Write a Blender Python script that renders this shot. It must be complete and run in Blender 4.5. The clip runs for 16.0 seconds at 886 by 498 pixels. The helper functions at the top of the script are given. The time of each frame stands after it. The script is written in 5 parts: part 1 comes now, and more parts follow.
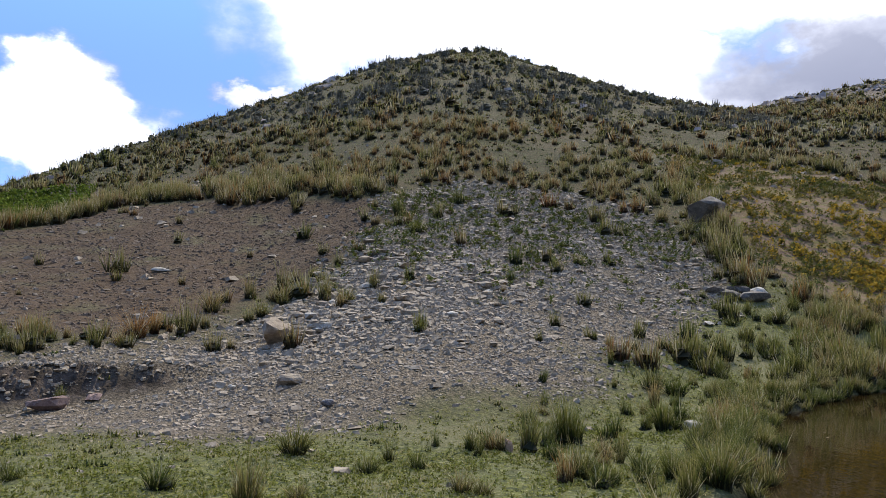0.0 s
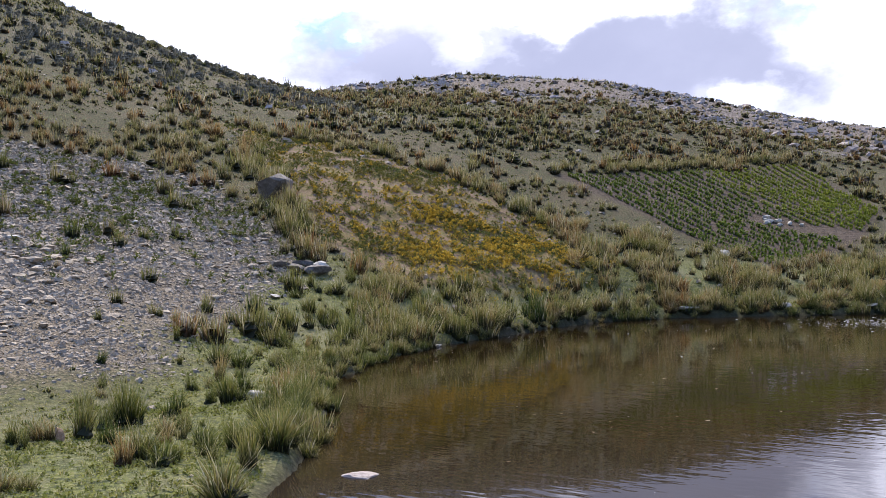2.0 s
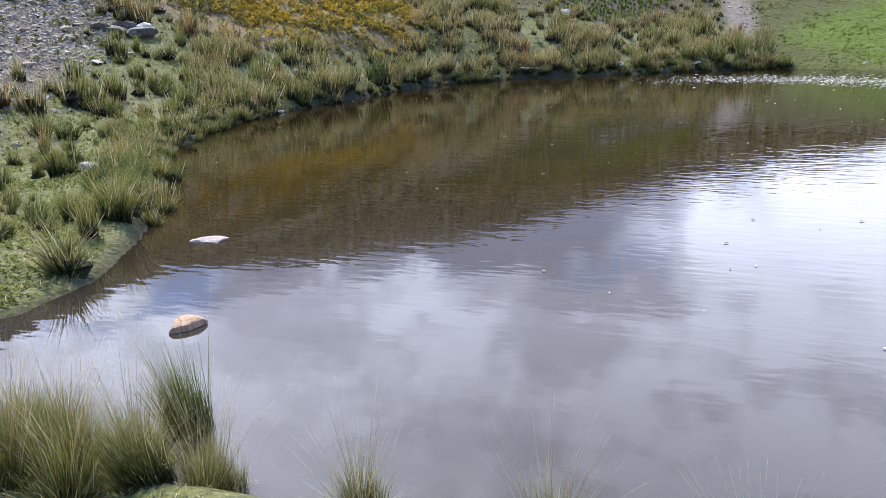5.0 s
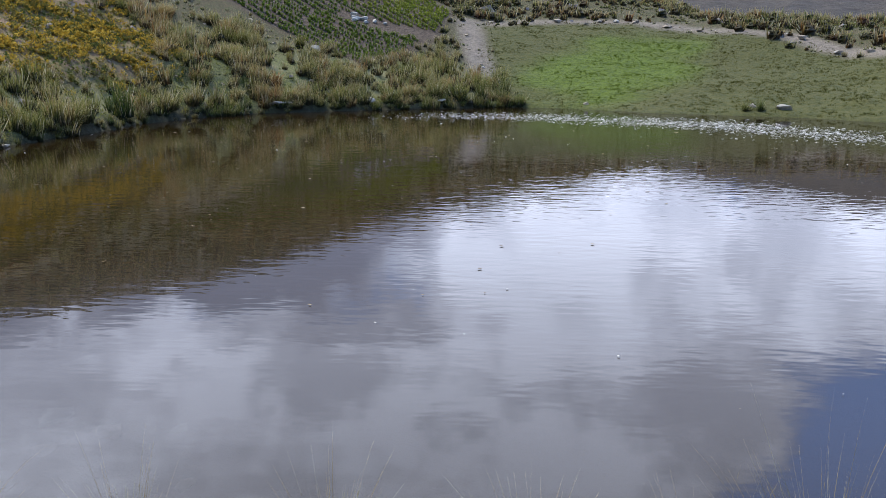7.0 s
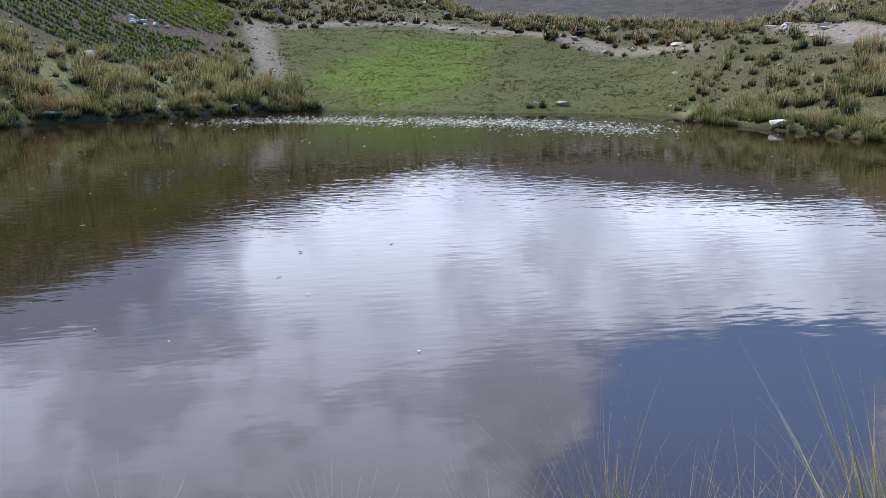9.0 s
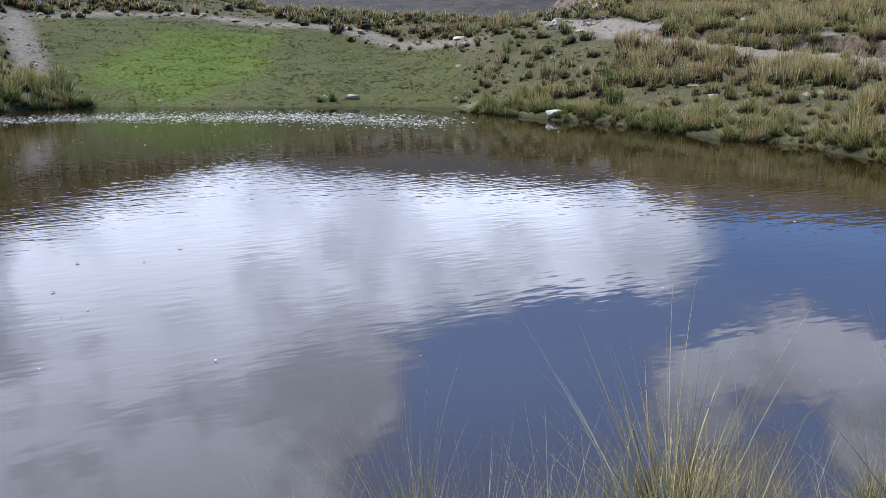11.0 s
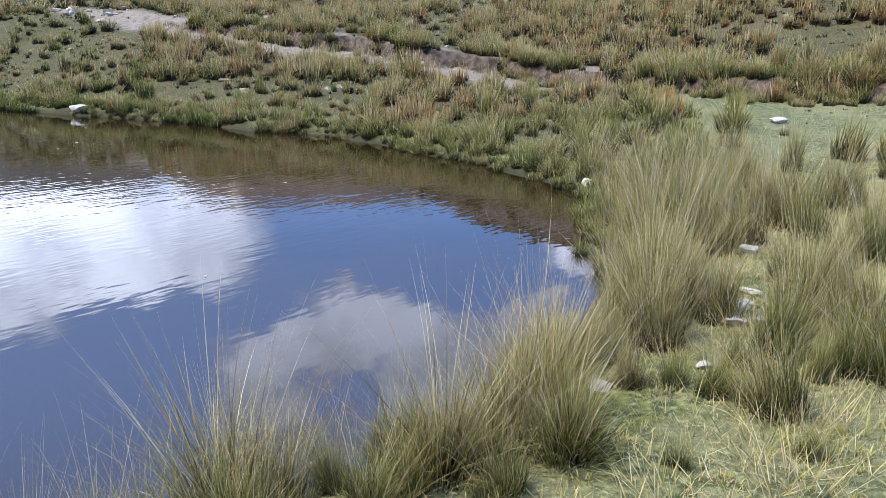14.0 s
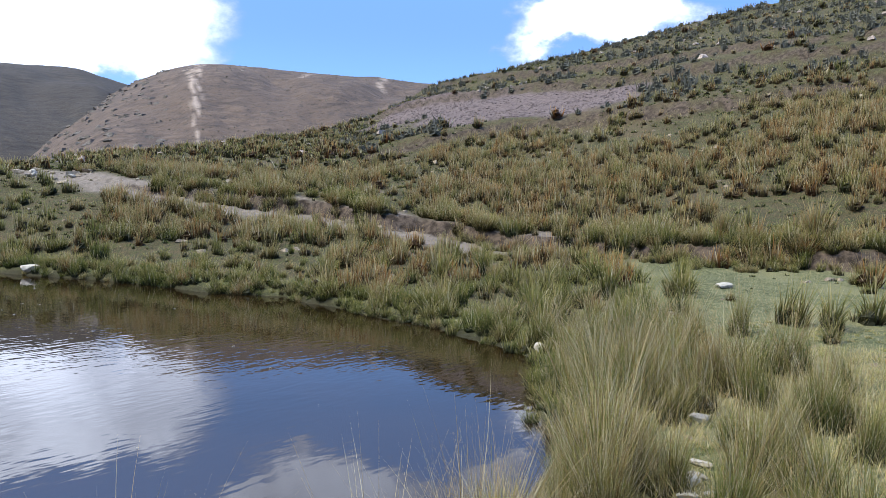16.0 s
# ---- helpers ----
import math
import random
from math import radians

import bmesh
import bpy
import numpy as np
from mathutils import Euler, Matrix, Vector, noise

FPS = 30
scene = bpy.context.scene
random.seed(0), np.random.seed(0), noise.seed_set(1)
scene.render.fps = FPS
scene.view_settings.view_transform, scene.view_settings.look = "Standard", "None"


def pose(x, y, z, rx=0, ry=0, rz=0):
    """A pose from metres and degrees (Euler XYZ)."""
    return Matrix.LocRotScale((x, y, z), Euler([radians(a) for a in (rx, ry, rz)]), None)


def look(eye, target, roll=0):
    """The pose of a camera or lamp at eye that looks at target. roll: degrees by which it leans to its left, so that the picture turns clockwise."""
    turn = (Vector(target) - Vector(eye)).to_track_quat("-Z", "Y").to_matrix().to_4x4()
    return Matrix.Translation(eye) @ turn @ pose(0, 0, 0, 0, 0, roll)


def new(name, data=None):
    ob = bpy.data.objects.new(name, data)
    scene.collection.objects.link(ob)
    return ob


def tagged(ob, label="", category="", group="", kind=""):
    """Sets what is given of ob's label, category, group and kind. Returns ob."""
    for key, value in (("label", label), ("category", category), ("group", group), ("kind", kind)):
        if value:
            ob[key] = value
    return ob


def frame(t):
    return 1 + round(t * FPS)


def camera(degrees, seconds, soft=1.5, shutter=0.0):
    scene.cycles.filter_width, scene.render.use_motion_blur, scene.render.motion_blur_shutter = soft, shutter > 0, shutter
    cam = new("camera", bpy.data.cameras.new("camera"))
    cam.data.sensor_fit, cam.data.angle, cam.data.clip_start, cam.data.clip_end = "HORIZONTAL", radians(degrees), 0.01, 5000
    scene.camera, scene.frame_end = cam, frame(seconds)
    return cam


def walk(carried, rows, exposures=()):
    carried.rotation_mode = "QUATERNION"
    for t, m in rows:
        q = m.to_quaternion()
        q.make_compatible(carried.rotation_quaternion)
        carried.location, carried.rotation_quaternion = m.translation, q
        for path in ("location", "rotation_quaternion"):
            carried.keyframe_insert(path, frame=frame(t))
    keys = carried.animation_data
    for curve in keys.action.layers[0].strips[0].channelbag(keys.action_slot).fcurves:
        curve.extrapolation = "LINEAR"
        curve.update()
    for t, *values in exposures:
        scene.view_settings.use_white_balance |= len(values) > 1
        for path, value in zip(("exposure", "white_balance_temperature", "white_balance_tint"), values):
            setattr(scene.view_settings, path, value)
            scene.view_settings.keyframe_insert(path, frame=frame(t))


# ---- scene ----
cam = camera(58.2, 16.0, soft=0.7)
PATH = [
    (0, (0.001, 0.002, 1.707), (0.0007, 1.9977, 1.8407), -0.31),
    (0.5, (0.001, -0.034, 1.706), (0.2356, 1.9481, 1.8361), -0.88),
    (1, (0.019, -0.093, 1.722), (0.5838, 1.8211, 1.8542), -1.18),
    (1.5, (0.01, -0.21, 1.738), (0.8001, 1.624, 1.8428), -1.40),
    (2, (0.031, -0.148, 1.722), (1.033, 1.5814, 1.7765), -1.09),
    (2.5, (0.031, -0.146, 1.687), (1.1147, 1.5324, 1.6012), -0.93),
    (3, (0.041, -0.132, 1.685), (1.1387, 1.5191, 1.4236), -0.85),
    (3.5, (0.028, -0.117, 1.663), (1.1842, 1.4721, 1.2899), -0.95),
    (3.7, (0.028, -0.118, 1.658), (1.181, 1.4592, 1.2293), -1.40),
    (6, (0.021, -0.193, 1.675), (1.4447, 1.0977, 1.1208), -0.41),
    (6.5, (-0.005, -0.169, 1.677), (1.5447, 0.9767, 1.1427), 0.34),
    (7, (-0.030, -0.164, 1.678), (1.6302, 0.8534, 1.2218), 0.25),
    (7.5, (-0.012, -0.177, 1.679), (1.7109, 0.7221, 1.2070), 0.26),
    (8, (-0.015, -0.196, 1.683), (1.7733, 0.5784, 1.2328), 0.08),
    (8.2, (-0.015, -0.204, 1.684), (1.796, 0.519, 1.238), 0.02),
    (10.3, (-0.001, -0.264, 1.692), (1.9072, 0.0738, 1.1971), -0.70),
    (10.5, (0.017, -0.256, 1.698), (1.9351, 0.0152, 1.1988), -0.45),
    (11, (0.009, -0.254, 1.708), (1.9505, -0.1673, 1.2343), -0.51),
    (11.5, (-0.02, -0.245, 1.692), (1.921, -0.3728, 1.2266), 0.64),
    (12, (-0.083, -0.248, 1.688), (1.8288, -0.5727, 1.1977), 0.60),
    (12.5, (-0.115, -0.271, 1.671), (1.7435, -0.8056, 1.1614), -0.66),
    (13, (-0.137, -0.27, 1.68), (1.657, -0.9855, 1.1626), 0.18),
    (13.5, (-0.186, -0.27, 1.699), (1.5576, -1.1035, 1.1833), 0.15),
    (14, (-0.191, -0.312, 1.689), (1.4955, -1.2734, 1.2106), 1.18),
    (14.5, (-0.194, -0.352, 1.693), (1.4671, -1.3879, 1.282), 1.47),
    (15, (-0.196, -0.414, 1.719), (1.449, -1.5177, 1.4419), 0.43),
    (15.5, (-0.208, -0.442, 1.728), (1.4116, -1.607, 1.5947), 1.44),
    (16, (-0.192, -0.423, 1.738), (1.4969, -1.4912, 1.6575), 1.78),
]
EXPOSURES = [(0, -0.48, 6550, 7), (1.5, -0.28, 6450, 12), (2.5, 0.3, 6400, 12), (3, 0.48, 6330, 10.5), (3.5, 0.52, 6250, 9), (6, 0.12, 6100, 7), (7, -0.1, 6050, 6), (11, -0.05, 6000, 5), (13, 0.25, 5950, 5), (15, 0.3, 5850, 5), (16, -0.1, 6050, 4)]
walk(cam, [(t, look(eye, target, roll)) for t, eye, target, roll in PATH], EXPOSURES)

# ---- node helpers ----


def node(tree, kind, **given):
    made = tree.nodes.new(kind)
    for key, value in given.items():
        if key == "ins":
            for name, v in value.items():
                if isinstance(v, bpy.types.NodeSocket):
                    tree.links.new(v, made.inputs[name])
                else:
                    made.inputs[name].default_value = v
        elif key == "operation":
            made.operation = value
        elif key == "data_type":
            made.data_type = value
        elif key == "blend_type":
            made.blend_type = value
        elif key == "attribute_name":
            made.attribute_name = value
        elif key == "noise_dimensions":
            made.noise_dimensions = value
        elif key == "feature":
            made.feature = value
    return made


def calc(tree, op, a, b=0.0, c=0.0, clamp=False):
    made = node(tree, "ShaderNodeMath", operation=op, ins={0: a, 1: b, 2: c})
    made.use_clamp = clamp
    return made.outputs[0]


def vcalc(tree, op, a, b=(0, 0, 0)):
    made = node(tree, "ShaderNodeVectorMath", operation=op, ins={0: a, 1: b})
    return made.outputs["Value"] if op in ("LENGTH", "DISTANCE", "DOT_PRODUCT") else made.outputs["Vector"]


def blend(tree, factor, a, b, how="MIX"):
    made = node(tree, "ShaderNodeMix", data_type="RGBA", blend_type=how, ins={0: factor})
    for slot, v in ((6, a), (7, b)):
        if isinstance(v, bpy.types.NodeSocket):
            tree.links.new(v, made.inputs[slot])
        else:
            made.inputs[slot].default_value = (*v, 1.0)[:4]
    return made.outputs[2]


def span(tree, value, a, b, lo=0.0, hi=1.0):
    made = node(tree, "ShaderNodeMapRange", ins={0: value, 1: a, 2: b, 3: lo, 4: hi})
    made.interpolation_type = "SMOOTHSTEP"
    return made.outputs[0]


def grain(tree, where, scale, detail=4.0, rough_by=0.6, stretch=None):
    if stretch:
        where = vcalc(tree, "MULTIPLY", where, stretch)
    return node(tree, "ShaderNodeTexNoise", ins={"Vector": where, "Scale": scale, "Detail": detail, "Roughness": rough_by}).outputs["Fac"]


def attr(tree, name):
    return node(tree, "ShaderNodeAttribute", attribute_name=name).outputs["Fac"]


def material(name):
    made = bpy.data.materials.new(name)
    made.use_nodes = True
    tree = made.node_tree
    return made, tree, tree.nodes["Principled BSDF"]


def bump(tree, heights, strength, distance):
    return node(tree, "ShaderNodeBump", ins={"Height": heights, "Strength": strength, "Distance": distance}).outputs["Normal"]


# ---- sky, clouds and sun ----
SUN_BEARING, SUN_HEIGHT = 10.0, 58.0
world = bpy.data.worlds.new("sky")
scene.world = world
world.use_nodes = True
sky = world.node_tree
back = sky.nodes["Background"]
blue = sky.nodes.new("ShaderNodeTexSky")
blue.sky_type, blue.sun_disc = "NISHITA", False
blue.sun_elevation, blue.sun_rotation = radians(SUN_HEIGHT), radians(SUN_BEARING)
blue.altitude, blue.air_density, blue.dust_density, blue.ozone_density = 3800, 1.0, 0.3, 1.0
way = node(sky, "ShaderNodeTexCoord").outputs["Generated"]
flat = vcalc(sky, "MULTIPLY", way, (1, 1, 1.6))
puff = node(sky, "ShaderNodeTexNoise", ins={"Vector": flat, "Scale": 5.5, "Detail": 7.0, "Roughness": 0.56})
warped = vcalc(sky, "ADD", way, vcalc(sky, "SCALE", vcalc(sky, "SUBTRACT", puff.outputs["Color"], (0.5, 0.5, 0.5))))
for n in sky.nodes:
    if n.bl_idname == "ShaderNodeVectorMath" and n.operation == "SCALE":
        n.inputs["Scale"].default_value = 0.26
# banks of cloud: bearing, height, half width, half height, in degrees, and brightness
CLOUDS = [(-27, 11.5, 8.5, 4.0, 1.0), (-31, 4.5, 6, 1.6, 0.9), (-12, 15, 4, 1.8, 0.5), (1, 24, 16, 10, 1.0), (14, 14, 9, 4.5, 1.0), (57, 10.5, 7, 3.2, 0.5), (16, 30, 23, 13, 1.2), (45, 30, 22, 12, 1.05), (34, 13.5, 17, 4.5, 0.1), (60, 13.5, 4.5, 3.5, 1.0), (50, 21, 16, 6, 0.5), (44, 13, 16, 4, 0.12),
    (68, 16, 15, 8, 0.85), (80, 14, 14, 7, 1.0), (97, 12, 9.5, 4.5, 1.0), (64, 30, 15, 12, 1.0), (32, 19, 11, 4, 0.75), (77, 24, 7, 7, 0.75), (72, 10, 12, 3, 0.9), (81, 9.5, 12, 3.5, 0.9), (106.5, 21.5, 4.5, 3.8, 0.5), (113, 20.5, 6.0, 4.4, 0.45), (119, 23, 5, 4, 0.4), (124, 21, 5, 4, 0.38), (108, 27, 5, 2, 0.12), (132.5, 14.2, 6.5, 3.2, 0.6), (125, 18.5, 4, 1.4, 0.5), (85, 52, 14, 7, 0.3), (0, 60, 22, 10, 0.5),
    (190, 24, 18, 8, 0.4), (255, 22, 18, 9, 0.4), (158, 12, 8, 3, 0.5)]
cover, light = None, None
for bearing, up, wide, tall, shine in CLOUDS:
    b, u = radians(bearing), radians(up)
    centre = (math.sin(b) * math.cos(u), math.cos(b) * math.cos(u), math.sin(u))
    off = vcalc(sky, "SUBTRACT", warped, centre)
    off = vcalc(sky, "MULTIPLY", off, (1, 1, wide / tall))
    near = span(sky, vcalc(sky, "LENGTH", off), radians(wide) * 1.12, radians(wide) * 0.72)
    glow = calc(sky, "MULTIPLY", near, shine)
    cover = near if cover is None else calc(sky, "MAXIMUM", cover, near)
    light = glow if light is None else calc(sky, "MAXIMUM", light, glow)
# grey undersides over the eastern ridge
for bearing, up, wide, tall in ((31, 14.5, 13, 2.7), (45, 13.5, 11, 2.6)):
    b, u = radians(bearing), radians(up)
    off = vcalc(sky, "SUBTRACT", warped, (math.sin(b) * math.cos(u), math.cos(b) * math.cos(u), math.sin(u)))
    under = span(sky, vcalc(sky, "LENGTH", vcalc(sky, "MULTIPLY", off, (1, 1, wide / tall))), radians(wide) * 1.2, radians(wide) * 0.6)
    light = calc(sky, "MULTIPLY", light, calc(sky, "MULTIPLY_ADD", under, -0.78, 1.0))
    cover = calc(sky, "MAXIMUM", cover, under)
fold = span(sky, grain(sky, flat, 6.0, 6.0, 0.6), 0.36, 0.64)
white = blend(sky, calc(sky, "MULTIPLY", light, calc(sky, "MULTIPLY_ADD", fold, 0.68, 0.48), clamp=True), (0.54, 0.58, 0.82), (2.85, 2.92, 3.4))
# cloud about the sun is lit through and far brighter
b, u = radians(SUN_BEARING + 8), radians(SUN_HEIGHT - 12)
apart = vcalc(sky, "DOT_PRODUCT", way, (math.sin(b) * math.cos(u), math.cos(b) * math.cos(u), math.sin(u)))
lit = span(sky, apart, math.cos(radians(34)), math.cos(radians(12)))
white = blend(sky, lit, white, (1.2, 1.2, 1.3), "ADD")
air = blend(sky, 1.0, blue.outputs["Color"], (0.15, 0.18, 0.235), "MULTIPLY")
rise = span(sky, node(sky, "ShaderNodeSeparateXYZ", ins={0: way}).outputs[2], 0.2, 0.45)
air = blend(sky, 1.0, air, blend(sky, rise, (0.09, 0.12, 0.16), (0.27, 0.50, 1.12)), "ADD")
sky.links.new(blend(sky, cover, air, white), back.inputs["Color"])
back.inputs["Strength"].default_value = 1.0
sun = new("sun", bpy.data.lights.new("sun", "SUN"))
sun.data.energy, sun.data.angle, sun.data.color = 6.5, radians(0.8), (1.0, 0.885, 0.71)
b, u = radians(SUN_BEARING), radians(SUN_HEIGHT)
sun.matrix_world = look((30 * math.sin(b) * math.cos(u), 30 * math.cos(b) * math.cos(u), 30 * math.sin(u)), (0, 0, 0))

# ---- the lie of the land ----
SHORE = np.array([(-0.8, 4.95), (0.6, 5.2), (1.1, 5.2), (1.7, 5.6), (2.4, 6.6), (2.6, 7.0), (3.4, 8.5), (4.7, 11.4), (6.3, 13.5),
    (9.0, 15.6), (13.3, 17.9), (16.8, 19.3), (20.2, 18.9), (25.3, 16.1), (28.4, 13.6), (28.5, 11.0), (27.6, 8.1), (28.0, 4.0),
    (27.0, 0.5), (24.8, 0.0), (21.7, -2.2), (19.7, -3.7), (16.7, -5.1), (15.2, -6.4), (11.8, -6.8), (10.4, -7.0), (8.7, -6.9),
    (7.5, -6.75), (6.4, -5.9), (5.8, -5.3), (4.2, -4.25), (3.3, -3.2), (2.9, -2.5), (2.6, -1.6), (2.3, -1.0), (2.2, -0.4),
    (2.05, 0.4), (1.75, 1.2), (1.35, 1.8), (1.02, 2.4), (0.88, 3.0), (0.75, 3.5), (0.55, 4.0), (0.35, 4.6)])
# bearing from north, foot of the slope, middle of the slope (range, height), crest (range, height)
SLOPES = [
    (-90, 14, 40, 3.0, 80, 8), (-50, 14, 32, 3.2, 65, 7.5), (-29, 13, 30, 3.7, 60, 9.5), (-15, 11, 28, 4.2, 65, 16.7), (-4, 9, 26, 4.6, 70, 23.1),
    (3, 9, 27, 4.7, 72, 25.0), (9, 10, 28, 4.7, 70, 22.0), (14, 12, 28, 4.4, 68, 19.2), (21, 15, 27, 4.0, 78, 19.3),
    (32, 18, 32, 3.8, 95, 25.2), (42, 22, 38, 4.0, 95, 23.6), (50, 26, 40, 3.2, 95, 20.2), (55, 29, 42, 3.2, 95, 17.3),
    (62, 31, 46, 3.6, 95, 14.6), (66, 31, 47, 3.9, 88, 12.2), (70, 30, 48, 4.2, 80, 8.8), (76, 28.5, 48, 3.9, 66, 4.9), (85, 28, 44, 3.0, 62, 4.4), (93, 24, 36, 2.6, 62, 3.6),
    (100, 20, 32, 2.3, 68, 5.6), (106, 17.5, 29, 1.75, 70, 7.0), (112, 17, 27, 1.4, 75, 8.6), (117, 15, 25, 1.1, 80, 10.6), (122, 14, 25, 0.95, 90, 16.3),
    (130, 12, 24, 0.8, 90, 19.6), (144, 10, 21, 0.6, 90, 25.0), (158, 10, 21, 0.6, 80, 24.0), (190, 12, 25, 1.2, 70, 10), (230, 14, 30, 2.0, 70, 7), (270, 14, 40, 3.0, 80, 8)]


def lattice(x, y, seed):
    """Smooth value noise, 0 to 1."""
    xi, yi = np.floor(x).astype(np.int64), np.floor(y).astype(np.int64)
    u, v = x - xi, y - yi
    u, v = u * u * (3 - 2 * u), v * v * (3 - 2 * v)

    def at(a, b):
        h = (a * 374761393 + b * 668265263 + seed * 974634521) & 0x7FFFFFFF
        h = ((h ^ (h >> 13)) * 1274126177) & 0x7FFFFFFF
        return ((h ^ (h >> 16)) & 0xFFFF) / 65535.0

    return (at(xi, yi) * (1 - u) + at(xi + 1, yi) * u) * (1 - v) + (at(xi, yi + 1) * (1 - u) + at(xi + 1, yi + 1) * u) * v


def rough(x, y, size, seed, octaves=3):
    total = sum(0.5 ** k * (lattice(x / size * 2 ** k, y / size * 2 ** k, seed + k) - 0.5) for k in range(octaves))
    return total / sum(0.5 ** k for k in range(octaves)) * 2


def inside(x, y, ring):
    """Metres inside a closed ring on the plan, minus outside it."""
    x, y = np.asarray(x, float), np.asarray(y, float)
    best, odd = np.full(x.shape, 1e9), np.zeros(x.shape, bool)
    for (ax, ay), (bx, by) in zip(ring, np.roll(ring, -1, 0)):
        ex, ey = bx - ax, by - ay
        k = np.clip(((x - ax) * ex + (y - ay) * ey) / (ex * ex + ey * ey + 1e-12), 0, 1)
        best = np.minimum(best, np.hypot(x - ax - k * ex, y - ay - k * ey))
        odd ^= ((ay > y) != (by > y)) & (x < ex * (y - ay) / (ey if abs(ey) > 1e-9 else 1e-9) + ax)
    return np.where(odd, best, -best)


def ramp(v, a, b):
    t = np.clip((v - a) / (b - a), 0, 1)
    return t * t * (3 - 2 * t)


def slope_height(bearing, d):
    rows = np.array(SLOPES, float)
    foot, r1, z1, r2, z2 = (np.interp(bearing, rows[:, 0], rows[:, k]) for k in range(1, 6))
    low = np.clip((d - foot) / (r1 - foot), 0, 1)
    z = 0.2 * low + (z1 - 0.2) * low * (0.55 + 0.45 * low)
    high = np.clip((d - r1) / (r2 - r1), 0, 1)
    z = z + (z2 - z1) * high * (1.06 - 0.06 * high)
    past = np.maximum(d - r2, 0)
    return z - 0.10 * past * ramp(past, 0, 25) + 0.03 * np.maximum(past - 60, 0)


def bank_edge(bearing):
    """How far off the worn bank behind the track stands."""
    return np.interp(bearing, [96, 98.7, 101.8, 106.6, 109.6, 114.2, 119, 123.7, 127.4, 130, 136, 141, 148.6, 158], [34.5, 33.5, 30.5, 28.7, 27.6, 26.3, 24.3, 23.7, 22.6, 21.4, 21.0, 19.9, 19.8, 20.8])


def height(x, y):
    """The height of the ground over the water."""
    x, y = np.asarray(x, float), np.asarray(y, float)
    d = np.hypot(x, y)
    bearing = (np.degrees(np.arctan2(x, y)) + 90) % 360 - 90
    wave = 0.06 + 0.2 * ramp(d, 7, 16)
    away = -inside(x + wave * rough(x, y, 1.3, 5), y + wave * rough(x, y, 1.3, 9), SHORE)
    z = sum(slope_height(bearing, d * k) for k in (0.93, 0.98, 1.02, 1.07)) / 4
    z = z * (0.12 + 0.88 * ramp(away, 0, 2.5))
    steep = ramp(bearing, 14, 24) * ramp(-bearing, -66, -60) + 0.6 * ramp(bearing, 90, 96) * ramp(-bearing, -128, -118)
    z = z + 0.16 * (1 - np.exp(-np.maximum(away, 0) / 0.5)) + 0.17 * steep * (1 - np.exp(-np.maximum(away, 0) / 0.09)) + 0.012 * np.clip(away, 0, 8)
    # the cut bank below the ploughed field, and the worn bank behind the track
    cut = np.interp(bearing, [-60, -29, -20, -14], [0.7, 0.6, 0.35, 0])
    z = z + cut * ramp(d + 0.5 * rough(x, y, 2.5, 31), 12.7, 13.2) * ramp(-bearing, 10, 16) * ramp(-d, -40, -25)
    edge = bank_edge(bearing)
    bank = ramp(bearing, 96, 106) * ramp(-bearing, -175, -160)
    z = z + (0.36 + 0.16 * rough(x, y, 3.0, 36)) * bank * ramp(d + 0.7 * rough(x, y, 2.0, 37) + 0.25 * rough(x, y, 0.5, 38), edge, edge + 0.35) * ramp(-d, -edge - 14, -edge - 3)
    # low terraces on the hillside above
    for at, reach in (((110, 122, 127, 131, 137, 145, 160), (96, 84, 73, 66.5, 59, 51, 44)), ((110, 122, 127, 131, 137.5, 160), (82, 66.4, 60.2, 55.8, 50.6, 43)), ((126, 135, 139, 143, 150, 160), (41.5, 40.1, 39, 38, 38.4, 38))):
        edge = np.interp(bearing, at, reach) + 0.8 * rough(x, y, 3.0, 43)
        z = z + 0.55 * ramp(bearing, 112, 120) * ramp(-bearing, -172, -160) * (ramp(d, edge - 0.3, edge + 0.5) - ramp(d, edge + 1, edge + 7))
    land = np.clip(away / 2, 0, 1)
    z = z + land * (0.10 * rough(x, y, 2.2, 11) + 0.35 * ramp(d, 15, 50) * rough(x, y, 9, 17) + 0.03 * rough(x, y, 0.5, 23, 2))
    return np.where(away > 0, np.maximum(z, 0.05 * np.minimum(away, 1)), np.maximum(away * 0.28, -0.75 + 0.12 * rough(x, y, 1.2, 41)))

# ---- zones of the land, on the plan ----
SCREE = np.array([(-1.8, 27.0), (0.3, 29.0), (4.7, 30.4), (7.8, 24.4), (7.2, 19.6), (5.0, 16.3), (2.4, 12.3), (-0.2, 9.5), (-2.9, 8.7), (-5.6, 9.4), (-6.2, 12.2), (-4.5, 14.0), (-3.0, 19.1)])
PLOUGH = np.array([(-22, 17), (-14.2, 21), (-13.2, 25.9), (-12.4, 29.4), (-8.3, 30.2), (-2.0, 27.0), (-1.6, 24.1), (-2.7, 21.0), (-4.1, 19.2), (-5.1, 16.3), (-6.1, 14.3), (-7.6, 13.8), (-18, 13.5)])
OCHRE = np.array([(10.8, 38.6), (13.5, 36.7), (18.6, 31.4), (19.8, 25.9), (19.5, 22.4), (13.9, 19.5), (10.5, 18.9), (8.5, 20.4), (9.0, 24.7)])
LAWN = np.array([(39.6, 21.9), (42.2, 19.8), (44.7, 14.9), (42.1, 6.8), (36.3, 0.7), (30.9, -0.1), (26.0, 0.3), (26.5, 13.0)])
